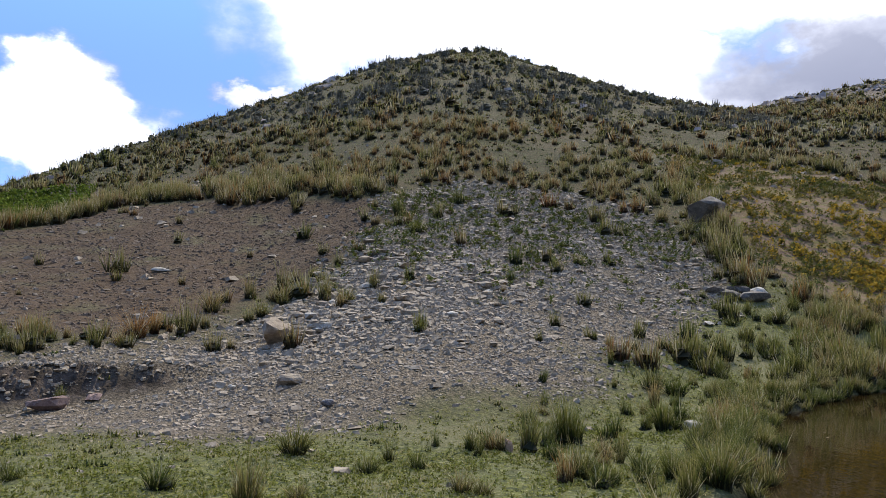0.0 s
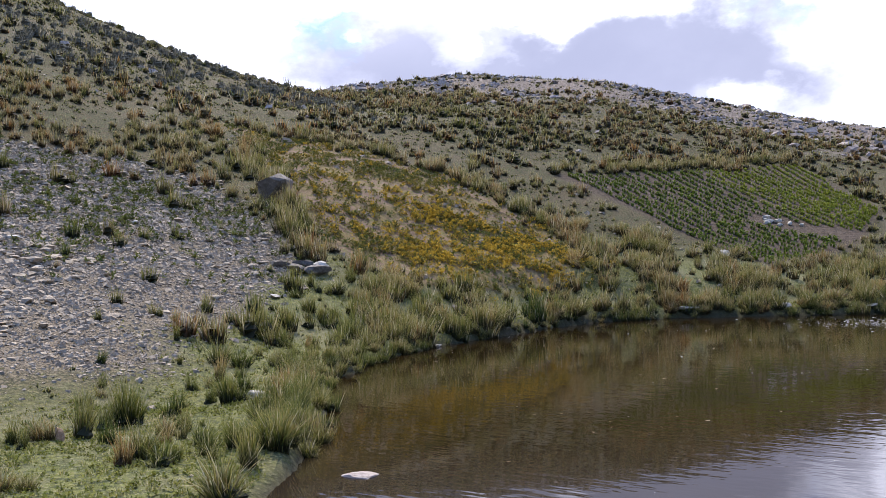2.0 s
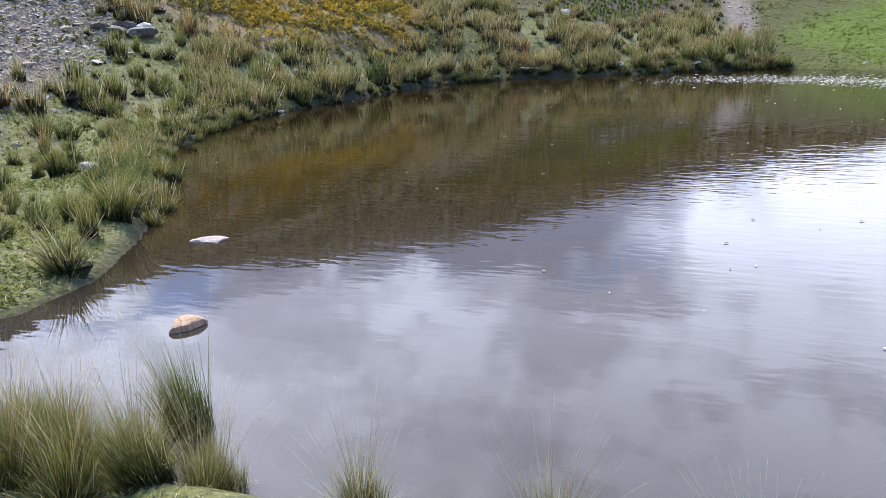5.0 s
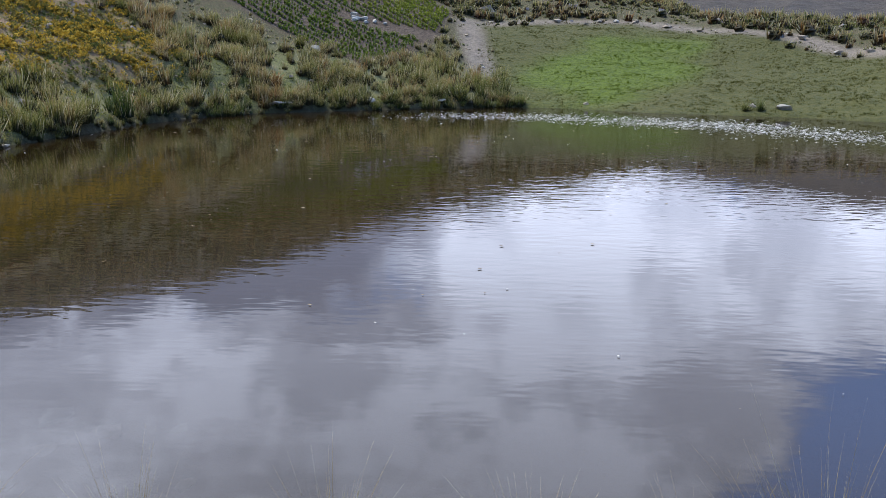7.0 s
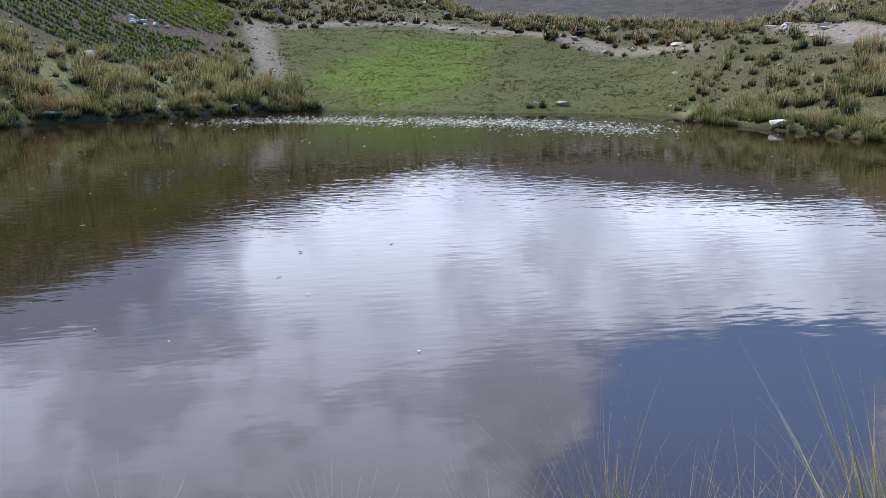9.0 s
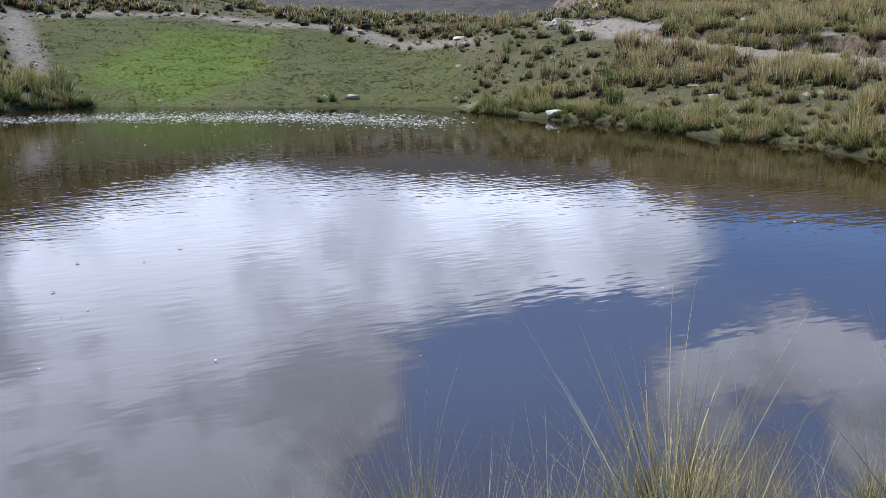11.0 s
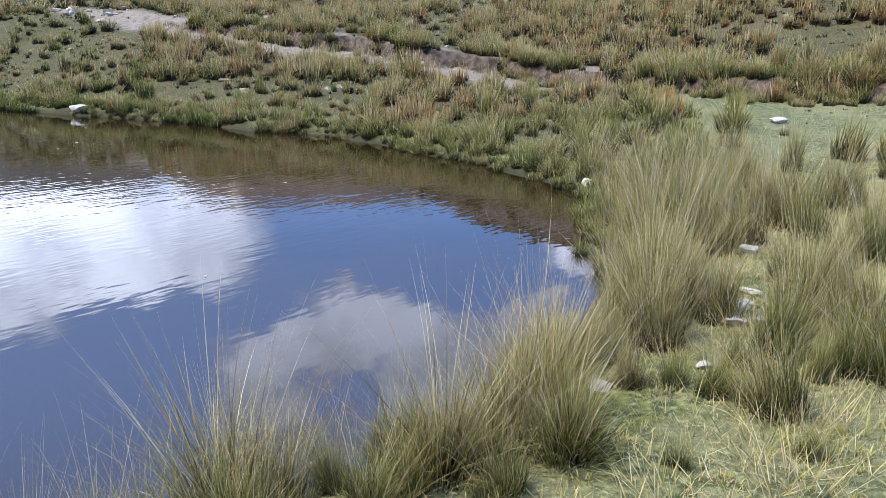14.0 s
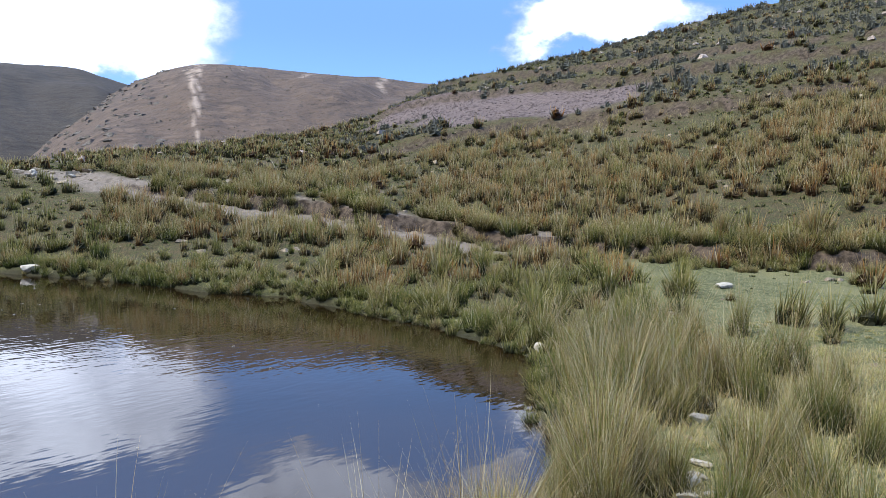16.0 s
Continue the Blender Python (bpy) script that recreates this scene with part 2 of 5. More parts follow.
FIELD = np.array([(26.1, 33.4), (37.0, 33.8), (48.0, 34.2), (40.4, 24.0), (33.7, 21.0), (26.8, 20.3), (26.9, 22.6)])
PURPLE = np.array([(58.6, -29.4), (66, -37), (47.6, -36.2), (33.9, -36.9), (30.3, -31.7), (30, -29.2), (31.2, -27.1), (37.9, -25.2)])
ROCKY = np.array([(20, 75), (34, 62), (52, 52), (60, 40), (55, 34), (75, 25), (95, 45), (60, 95), (20, 100)])
TRACK = [(38.2, -3.9), (30.5, -5.8), (28.0, -7.7), (25.5, -9.4), (23.5, -10.6), (20.4, -11.9), (17.0, -13.8)]
CROP2 = np.array([(-32, 24), (-15.2, 25.6), (-13.6, 30.4), (-15.9, 37.0), (-19.4, 39.2), (-32, 46)])


def along(x, y, line):
    """Metres from a line on the plan."""
    best = np.full(np.shape(x), 1e9)
    for (ax, ay), (bx, by) in zip(line[:-1], line[1:]):
        k = np.clip(((x - ax) * (bx - ax) + (y - ay) * (by - ay)) / ((bx - ax) ** 2 + (by - ay) ** 2), 0, 1)
        best = np.minimum(best, np.hypot(x - ax - k * (bx - ax), y - ay - k * (by - ay)))
    return best


def zone(x, y, ring, soft=0.8, wander=0.8):
    return ramp(inside(x, y, ring) + wander * rough(x, y, 2.0, 61), -soft, soft)


def zones(x, y):
    d = np.hypot(x, y)
    bearing = (np.degrees(np.arctan2(x, y)) + 90) % 360 - 90
    away = -inside(x, y, SHORE)
    z = {"scree": zone(x, y, SCREE, 1.0, 1.4), "plough": zone(x, y, PLOUGH, 0.4, 0.5), "ochre": zone(x, y, OCHRE, 0.8), "lawn": zone(x, y, LAWN, 0.7, 0.8),
         "field": np.maximum(zone(x, y, FIELD, 0.4, 0.3), zone(x, y, CROP2, 0.5, 0.4)), "purple": zone(x, y, PURPLE, 0.7, 1.6), "rocky": zone(x, y, ROCKY, 4, 6),
         "track": ramp(-along(x, y, TRACK) + 0.35 * rough(x, y, 1.5, 67), -1.45, -0.7)}
    turf = ramp(-d, -13, -7) * ramp(away, 0, 0.6)
    lawn_path = ramp(-np.abs(inside(x, y, LAWN) + 0.6), -1.0, -0.3) * ramp(d, 33, 38)
    z["track"] = np.maximum(z["track"], 0.8 * lawn_path)
    z["turf"] = np.maximum(turf * (1 - z["scree"]), ramp(-away, -1.5, -0.3) * 0.8)
    green = ramp(bearing, 4, 14) * ramp(-bearing, -64, -56) * ramp(-away, -7.5, -3.5) * ramp(away, 0, 0.5)
    z["turf"] = np.maximum(z["turf"], 0.9 * green * (1 - z["scree"]) * (1 - z["ochre"]))
    z["lush"] = ramp(-np.hypot((x - 35.0) / 8.0, (y - 12.2) / 4.6) + 0.35 * rough(x, y, 2.5, 69), -1.05, -0.5)
    z["dry"] = ramp(bearing, 96, 110) * ramp(-bearing, -200, -170) * ramp(away, 0.4, 1.4)
    # waterline strip: wet ground, and the painted shade of the overhanging bank
    z["wet"] = ramp(-away, -0.14 - 0.2 * ramp(d, 8, 13), 0.0)
    z["wet"] = z["wet"] * (1 - 0.85 * z["lawn"])
    z["bench"] = ramp(bearing, 131, 141) * ramp(-bearing, -175, -162) * ramp(bank_edge(bearing) - d, -0.1, 0.3) * ramp(d, 8.0, 9.5)
    z["turf"] = np.maximum(z["turf"], z["bench"])
    z["silt"] = ramp(-away, -0.02, 0.1) * ramp(-d, -11, -4)
    return z


# ---- materials ----
def ground_material():
    made, tree, shader = material("ground_cover")
    where = node(tree, "ShaderNodeNewGeometry").outputs["Position"]
    fine, mid, wide, patch = grain(tree, where, 26, 5), grain(tree, where, 5, 4), grain(tree, where, 0.7, 3), grain(tree, where, 0.16, 3)
    col = blend(tree, span(tree, wide, 0.35, 0.65), (0.066, 0.052, 0.021), (0.098, 0.07, 0.036))
    col = blend(tree, calc(tree, "MULTIPLY", span(tree, mid, 0.47, 0.62), 0.8), col, (0.085, 0.093, 0.03))
    col = blend(tree, span(tree, fine, 0.56, 0.42), col, (0.032, 0.034, 0.013))
    col = blend(tree, span(tree, fine, 0.58, 0.7), col, (0.13, 0.11, 0.058))
    col = blend(tree, calc(tree, "MULTIPLY", span(tree, patch, 0.5, 0.65), 0.3), col, (0.115, 0.08, 0.05))
    stony = blend(tree, span(tree, fine, 0.4, 0.62), (0.03, 0.024, 0.016), (0.22, 0.175, 0.12))
    stony = blend(tree, calc(tree, "MULTIPLY", span(tree, wide, 0.4, 0.7), 0.6), stony, (0.12, 0.098, 0.066))
    col = blend(tree, attr(tree, "rocky"), col, blend(tree, span(tree, mid, 0.45, 0.6), (0.09, 0.07, 0.052), (0.21, 0.17, 0.14)))
    col = blend(tree, attr(tree, "scree"), col, stony)
    earth = blend(tree, span(tree, mid, 0.35, 0.65), (0.050, 0.030, 0.015), (0.090, 0.058, 0.030))
    earth = blend(tree, span(tree, wide, 0.5, 0.75), earth, (0.09, 0.08, 0.035))
    col = blend(tree, attr(tree, "plough"), col, blend(tree, span(tree, fine, 0.62, 0.75), earth, (0.20, 0.165, 0.12)))
    ochre = blend(tree, span(tree, wide, 0.4, 0.6), (0.165, 0.11, 0.07), (0.16, 0.115, 0.045))
    ochre = blend(tree, span(tree, mid, 0.5, 0.62), ochre, (0.12, 0.105, 0.03))
    ochre = blend(tree, span(tree, fine, 0.58, 0.7), ochre, (0.22, 0.165, 0.10))
    col = blend(tree, attr(tree, "ochre"), col, ochre)
    grass = blend(tree, span(tree, wide, 0.35, 0.65), (0.13, 0.13, 0.032), (0.105, 0.125, 0.023))
    grass = blend(tree, span(tree, mid, 0.5, 0.7), grass, (0.185, 0.17, 0.075))
    grass = blend(tree, attr(tree, "dry"), grass, blend(tree, span(tree, mid, 0.35, 0.65), (0.10, 0.10, 0.042), (0.165, 0.158, 0.08)))
    leafy = grain(tree, where, 14, 4, 0.65)
    grass = blend(tree, span(tree, leafy, 0.42, 0.58), (0.05, 0.06, 0.02), grass)
    col = blend(tree, attr(tree, "turf"), col, blend(tree, span(tree, fine, 0.5, 0.72), blend(tree, span(tree, wide, 0.45, 0.6), grass, (0.135, 0.13, 0.06)), (0.23, 0.22, 0.11)))
    col = blend(tree, attr(tree, "lawn"), col, blend(tree, span(tree, mid, 0.42, 0.62), blend(tree, attr(tree, "lush"), (0.066, 0.065, 0.016), (0.072, 0.10, 0.007)), blend(tree, attr(tree, "lush"), (0.044, 0.048, 0.013), (0.045, 0.066, 0.007))))
    col = blend(tree, attr(tree, "field"), col, blend(tree, span(tree, mid, 0.4, 0.6), (0.04, 0.028, 0.018), (0.08, 0.058, 0.04)))
    col = blend(tree, attr(tree, "purple"), col, blend(tree, span(tree, mid, 0.35, 0.65), (0.095, 0.073, 0.066), (0.15, 0.115, 0.104)))
    col = blend(tree, attr(tree, "track"), col, blend(tree, span(tree, mid, 0.35, 0.65), (0.13, 0.108, 0.085), (0.21, 0.175, 0.14)))
    col = blend(tree, attr(tree, "cut"), col, blend(tree, span(tree, mid, 0.35, 0.65), (0.03, 0.022, 0.015), (0.10, 0.075, 0.055)))
    # wet mud, taken near black for the shade below the bank's edge
    col = blend(tree, calc(tree, "MULTIPLY", attr(tree, "wet"), 0.9), col, blend(tree, attr(tree, "silt"), (0.022, 0.02, 0.01), (0.15, 0.115, 0.075)))
    tree.links.new(col, shader.inputs["Base Color"])
    shader.inputs["Roughness"].default_value = 0.95
    shader.inputs["Specular IOR Level"].default_value = 0.2
    tree.links.new(bump(tree, calc(tree, "MULTIPLY_ADD", mid, 1.0, calc(tree, "MULTIPLY", fine, 0.5)), 0.9, 0.08), shader.inputs["Normal"])
    return made


def hill_material(name, dark, pale, scar=None):
    made, tree, shader = material(name)
    where = node(tree, "ShaderNodeNewGeometry").outputs["Position"]
    dots = grain(tree, where, 1.1, 4, 0.7)
    a, b_, c = grain(tree, where, 0.35, 6), grain(tree, where, 0.05, 4), grain(tree, where, 0.12, 5, 0.7, (1, 1, 5))
    col = blend(tree, span(tree, a, 0.35, 0.65), dark, pale)
    col = blend(tree, span(tree, b_, 0.45, 0.6), col, tuple(0.5 * (p + q) for p, q in zip(dark, pale)))
    col = blend(tree, calc(tree, "MULTIPLY", span(tree, c, 0.52, 0.66), 0.75), col, tuple(0.7 * v for v in dark))
    col = blend(tree, calc(tree, "MULTIPLY", span(tree, dots, 0.54, 0.62), 0.75), col, tuple(0.45 * v for v in dark))
    if scar:
        col = blend(tree, calc(tree, "MULTIPLY", attr(tree, "scar"), span(tree, a, 0.3, 0.6)), col, scar)
    tree.links.new(col, shader.inputs["Base Color"])
    shader.inputs["Roughness"].default_value = 0.95
    tree.links.new(bump(tree, a, 0.8, 0.8), shader.inputs["Normal"])
    return made


def grass_material():
    """Blades: 'tone' runs from green over olive and straw to russet, 'tip' from root to tip."""
    made, tree, shader = material("bunch_grass")
    tone, tip, odd = attr(tree, "tone"), attr(tree, "tip"), attr(tree, "odd")
    ramps = []
    # first ramp: near-black roots, the shade low in a tuft put into the colour
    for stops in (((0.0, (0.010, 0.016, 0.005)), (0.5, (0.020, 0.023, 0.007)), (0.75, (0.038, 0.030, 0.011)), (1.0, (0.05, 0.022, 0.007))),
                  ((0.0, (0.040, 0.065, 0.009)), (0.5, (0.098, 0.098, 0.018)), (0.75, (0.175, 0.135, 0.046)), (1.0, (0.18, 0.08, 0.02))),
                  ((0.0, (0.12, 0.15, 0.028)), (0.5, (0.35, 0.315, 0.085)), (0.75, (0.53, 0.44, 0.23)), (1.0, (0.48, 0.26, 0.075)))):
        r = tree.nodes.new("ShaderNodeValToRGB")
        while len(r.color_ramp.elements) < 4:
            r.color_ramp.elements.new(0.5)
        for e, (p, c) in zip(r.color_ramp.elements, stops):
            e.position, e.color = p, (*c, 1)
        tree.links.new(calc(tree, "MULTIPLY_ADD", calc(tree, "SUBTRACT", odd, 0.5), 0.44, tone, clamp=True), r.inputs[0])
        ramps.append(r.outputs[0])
    # from shade-dark root over the blade's own green to its straw tip
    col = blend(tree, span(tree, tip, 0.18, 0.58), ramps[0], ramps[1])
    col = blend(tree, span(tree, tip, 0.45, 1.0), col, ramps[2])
    col = blend(tree, calc(tree, "MULTIPLY", span(tree, odd, 0.88, 0.98), span(tree, tip, 0.1, 0.7)), col, (0.55, 0.49, 0.31))
    tree.links.new(col, shader.inputs["Base Color"])
    shader.inputs["Roughness"].default_value = 0.7
    shader.inputs["Specular IOR Level"].default_value = 0.25
    through_light = node(tree, "ShaderNodeBsdfTranslucent", ins={"Color": col})
    out = tree.nodes["Material Output"]
    mixed = node(tree, "ShaderNodeMixShader", ins={0: 0.34, 1: shader.outputs[0], 2: through_light.outputs[0]})
    tree.links.new(mixed.outputs[0], out.inputs["Surface"])
    return made


def stone_material(name, low, high, lichen=0.35, stripe=False):
    made, tree, shader = material(name)
    where = node(tree, "ShaderNodeTexCoord").outputs["Object"]
    odd = calc(tree, "ADD", node(tree, "ShaderNodeObjectInfo").outputs["Random"], node(tree, "ShaderNodeNewGeometry").outputs["Random Per Island"])
    odd = calc(tree, "FRACT", odd)
    where = vcalc(tree, "ADD", where, node(tree, "ShaderNodeCombineXYZ", ins={0: odd, 1: calc(tree, "MULTIPLY", odd, 7.0)}).outputs[0])
    a, b_ = grain(tree, where, 9, 6), grain(tree, where, 40, 4)
    col = blend(tree, span(tree, a, 0.3, 0.7), low, high)
    col = blend(tree, calc(tree, "MULTIPLY", odd, 0.55), col, tuple(0.55 * v for v in low))
    col = blend(tree, calc(tree, "MULTIPLY", span(tree, b_, 0.55, 0.7), lichen), col, (0.45, 0.44, 0.38))
    if stripe:
        bands = grain(tree, where, 14, 3, 0.5, (1.0, 0.15, 0.15))
        col = blend(tree, calc(tree, "MULTIPLY", span(tree, bands, 0.55, 0.62), 0.7), col, (0.22, 0.11, 0.06))
    tree.links.new(col, shader.inputs["Base Color"])
    shader.inputs["Roughness"].default_value = 0.85
    tree.links.new(bump(tree, calc(tree, "ADD", a, calc(tree, "MULTIPLY", b_, 0.3)), 0.7, 0.02), shader.inputs["Normal"])
    return made


def leaf_material(name, low, high):
    made, tree, shader = material(name)
    odd = attr(tree, "odd")
    col = blend(tree, odd, low, high)
    tree.links.new(col, shader.inputs["Base Color"])
    shader.inputs["Roughness"].default_value = 0.9
    shader.inputs["Specular IOR Level"].default_value = 0.1
    through_light = node(tree, "ShaderNodeBsdfTranslucent", ins={"Color": col})
    mixed = node(tree, "ShaderNodeMixShader", ins={0: 0.25, 1: shader.outputs[0], 2: through_light.outputs[0]})
    tree.links.new(mixed.outputs[0], tree.nodes["Material Output"].inputs["Surface"])
    return made


def water_material():
    made, tree, shader = material("pond_water")
    where = node(tree, "ShaderNodeNewGeometry").outputs["Position"]
    turn = node(tree, "ShaderNodeVectorRotate", ins={"Vector": where, "Angle": radians(62)}).outputs[0]
    small = grain(tree, turn, 12.0, 1.0, 0.5, (0.4, 1.0, 1.0))
    broad = grain(tree, turn, 4.2, 1.5, 0.5, (0.4, 1.0, 1.0))
    gust = span(tree, grain(tree, turn, 0.16, 3.0, 0.5, (0.5, 1.0, 1.0)), 0.35, 0.65, 0.35, 1.0)
    waves = calc(tree, "MULTIPLY", calc(tree, "MULTIPLY_ADD", broad, 1.0, calc(tree, "MULTIPLY", small, 0.7)), gust)
    waves = calc(tree, "MULTIPLY", waves, calc(tree, "MULTIPLY_ADD", attr(tree, "cloudy"), -0.6, 1.0))
    normal = bump(tree, waves, 0.058, 0.05)
    murk = blend(tree, span(tree, grain(tree, where, 0.5, 3), 0.35, 0.65), (0.016, 0.0105, 0.003), (0.024, 0.015, 0.005))
    murk = blend(tree, attr(tree, "cloudy"), murk, (0.036, 0.031, 0.026))
    deep = node(tree, "ShaderNodeBsdfDiffuse", ins={"Color": murk})
    clear = node(tree, "ShaderNodeBsdfTransparent", ins={"Color": (0.62, 0.55, 0.36, 1)})
    shallow = attr(tree, "shallow")
    body = node(tree, "ShaderNodeMixShader", ins={0: shallow, 1: deep.outputs[0], 2: clear.outputs[0]})
    gloss = node(tree, "ShaderNodeBsdfGlossy", ins={"Color": (0.88, 0.88, 0.92, 1), "Roughness": 0.012, "Normal": normal})
    fresnel = node(tree, "ShaderNodeFresnel", ins={"IOR": 1.38, "Normal": normal})
    mixed = node(tree, "ShaderNodeMixShader", ins={0: fresnel.outputs[0], 1: body.outputs[0], 2: gloss.outputs[0]})
    tree.links.new(mixed.outputs[0], tree.nodes["Material Output"].inputs["Surface"])
    return made


GROUND, GRASS, WATER = ground_material(), grass_material(), water_material()
STONE = stone_material("grey_stone", (0.19, 0.145, 0.095), (0.40, 0.325, 0.225))
ROSE = stone_material("rosy_stone", (0.23, 0.18, 0.15), (0.40, 0.335, 0.285))
TAN = stone_material("tan_stone", (0.15, 0.11, 0.07), (0.32, 0.25, 0.17), 0.2)
CLOD = stone_material("earth_clods", (0.058, 0.037, 0.021), (0.125, 0.086, 0.052), 0.05)
PALE = stone_material("pale_stone", (0.30, 0.27, 0.21), (0.47, 0.43, 0.36))
DARK = stone_material("dark_rock", (0.085, 0.08, 0.08), (0.21, 0.20, 0.20), 0.2)
CRAG = stone_material("dark_crag", (0.06, 0.05, 0.038), (0.15, 0.125, 0.10), 0.25)
MAUVE = stone_material("purple_earth", (0.085, 0.064, 0.058), (0.17, 0.13, 0.117), 0.05)
RUST = stone_material("reddish_stone", (0.14, 0.085, 0.07), (0.30, 0.20, 0.16), 0.2)
SAND = stone_material("sandstone", (0.34, 0.20, 0.11), (0.50, 0.34, 0.21), 0.1, True)
CROP = leaf_material("crop_leaves", (0.05, 0.085, 0.013), (0.16, 0.205, 0.028))
HERB = leaf_material("ochre_herbs", (0.18, 0.14, 0.02), (0.48, 0.32, 0.042))
OLIVE = leaf_material("olive_herbs", (0.07, 0.075, 0.02), (0.20, 0.165, 0.04))
MAT = leaf_material("leafy_mat", (0.058, 0.072, 0.013), (0.20, 0.20, 0.038))
SWARD = leaf_material("lawn_leaves", (0.042, 0.044, 0.010), (0.095, 0.092, 0.018))
LUSH = leaf_material("lush_leaves", (0.05, 0.076, 0.006), (0.105, 0.135, 0.009))
WEED = leaf_material("green_herbs", (0.05, 0.07, 0.018), (0.12, 0.13, 0.035))
SCRUBBY = leaf_material("grey_scrub", (0.05, 0.05, 0.036), (0.20, 0.19, 0.145))
CROP_PALE = leaf_material("pale_crop_leaves", (0.10, 0.13, 0.02), (0.25, 0.28, 0.035))
SCRAP = leaf_material("drifting_weed", (0.10, 0.07, 0.035), (0.30, 0.24, 0.15))
FLECK = leaf_material("floating_flecks", (0.25, 0.25, 0.22), (0.62, 0.61, 0.56))


# ---- mesh helpers ----
def mesh_object(name, verts, faces, made, values=None, smooth=False):
    """One mesh object out of arrays: points, faces all of one size, and float values by point."""
    verts, faces = np.asarray(verts, np.float32), np.asarray(faces, np.int32)
    me, size = bpy.data.meshes.new(name), faces.shape[1]
    me.vertices.add(len(verts))
    me.vertices.foreach_set("co", verts.ravel())
    me.loops.add(faces.size)
    me.loops.foreach_set("vertex_index", faces.ravel())
    me.polygons.add(len(faces))
    me.polygons.foreach_set("loop_start", np.arange(0, faces.size, size, dtype=np.int32))
    me.polygons.foreach_set("use_smooth", np.full(len(faces), smooth))
    me.update(calc_edges=True)
    for key, value in (values or {}).items():
        me.attributes.new(key, "FLOAT", "POINT").data.foreach_set("value", np.asarray(value, np.float32))
    me.materials.append(made)
    return new(name, me)


def part(name, bm, made, parent, label=""):
    """One bmesh as a mesh object under a thing."""
    me = bpy.data.meshes.new(name)
    bm.to_mesh(me)
    bm.free()
    me.materials.append(made)
    ob = new(name, me)
    ob.parent = parent
    return tagged(ob, label)


rng = np.random.default_rng(7)


def blades(count, tall, wide, spread, segments, width, droop, seed, shoots=0, crowns=1):
    """A bunch of blades at the origin, out of one or more crowns: points, triangles, tip and odd values."""
    r = np.random.default_rng(seed)
    verts, tris, tips, odds = [], [], [], []
    hubs = [(np.array([math.cos(q), math.sin(q), 0]) * wide * k, r.normal(0, 0.09, 2), f) for q, k, f in zip(r.uniform(0, 7, crowns), r.uniform(0.15, 0.75, crowns), np.r_[1.0, r.uniform(0.5, 0.95, crowns)])] if crowns > 1 else [(np.zeros(3), np.zeros(2), 1.0)]
    girth = wide * (0.62 if crowns > 1 else 1)
    for k in range(count + shoots):
        shoot = k >= count
        hub, sway, full = hubs[int(len(hubs) * r.random() ** 1.4)]
        rim = math.sqrt(r.random())
        a = r.random() * 2 * math.pi
        root = hub + np.array([math.cos(a), math.sin(a), 0]) * girth * rim * (0.75 if not shoot else 0.4)
        lean = spread * rim * (0.4 + 0.8 * r.random()) + r.normal(0, 0.08)
        if shoot:
            lean += abs(r.normal(0, 0.16))
        out = a + r.normal(0, 0.8)
        long = full * tall * ((1.12 - 0.45 * rim * r.random()) * (0.38 + 0.62 * r.random()) if not shoot else 1.0 + 0.6 * r.random() ** 1.5)
        w = width * (0.7 + 0.6 * r.random()) * (0.6 if shoot else 1)
        side = r.random() * math.pi
        sx, sy = math.cos(side) * w / 2, math.sin(side) * w / 2
        p, base, odd = root.copy(), len(verts), r.random() if not shoot else 0.75 + 0.25 * r.random()
        bend = droop * (0.3 + r.random() * (1.5 if r.random() < 0.2 else 1)) * (0.4 + rim) * (0.7 if shoot else 1)
        for s in range(segments + 1):
            q = s / segments
            taper = 1 - q ** 1.5
            if s < segments:
                verts += [(p[0] - sx * taper, p[1] - sy * taper, p[2]), (p[0] + sx * taper, p[1] + sy * taper, p[2])]
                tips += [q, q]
                odds += [odd, odd]
            else:
                verts.append(tuple(p))
                tips.append(1.0)
                odds.append(odd)
            tilt = min(lean + bend * q, 2.2)
            drift = np.array([math.cos(out) * math.sin(tilt) + sway[0], math.sin(out) * math.sin(tilt) + sway[1], math.cos(tilt)])
            p = p + drift * long / segments
        for s in range(segments - 1):
            v = base + 2 * s
            tris += [(v, v + 1, v + 3), (v, v + 3, v + 2)]
        v = base + 2 * (segments - 1)
        tris.append((v, v + 1, v + 2))
    return np.array(verts), np.array(tris), np.array(tips), np.array(odds)


def inner_core(wide, tall, seed, n=6):
    """Added solid core of a tuft; low 'tip' darkens grass cores as shade."""
    r, more, faces = np.random.default_rng(seed), [], []
    for ring, (z, k) in enumerate(((-0.05, 1.0), (0.45, 1.05), (0.85, 0.6))):
        for j in range(n):
            a = 2 * math.pi * (j + 0.5 * ring) / n
            q = k * wide * r.uniform(0.75, 1.2)
            more.append((q * math.cos(a), q * math.sin(a), z * tall * r.uniform(0.85, 1.15)))
    more.append((0, 0, tall))
    for ring in range(2):
        for j in range(n):
            a, c = ring * n + j, ring * n + (j + 1) % n
            faces += [(a, c, c + n), (a, c + n, a + n)]
    faces += [(2 * n + j, 2 * n + (j + 1) % n, 3 * n) for j in range(n)]
    more = np.array(more)
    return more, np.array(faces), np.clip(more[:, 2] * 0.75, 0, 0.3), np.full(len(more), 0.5)


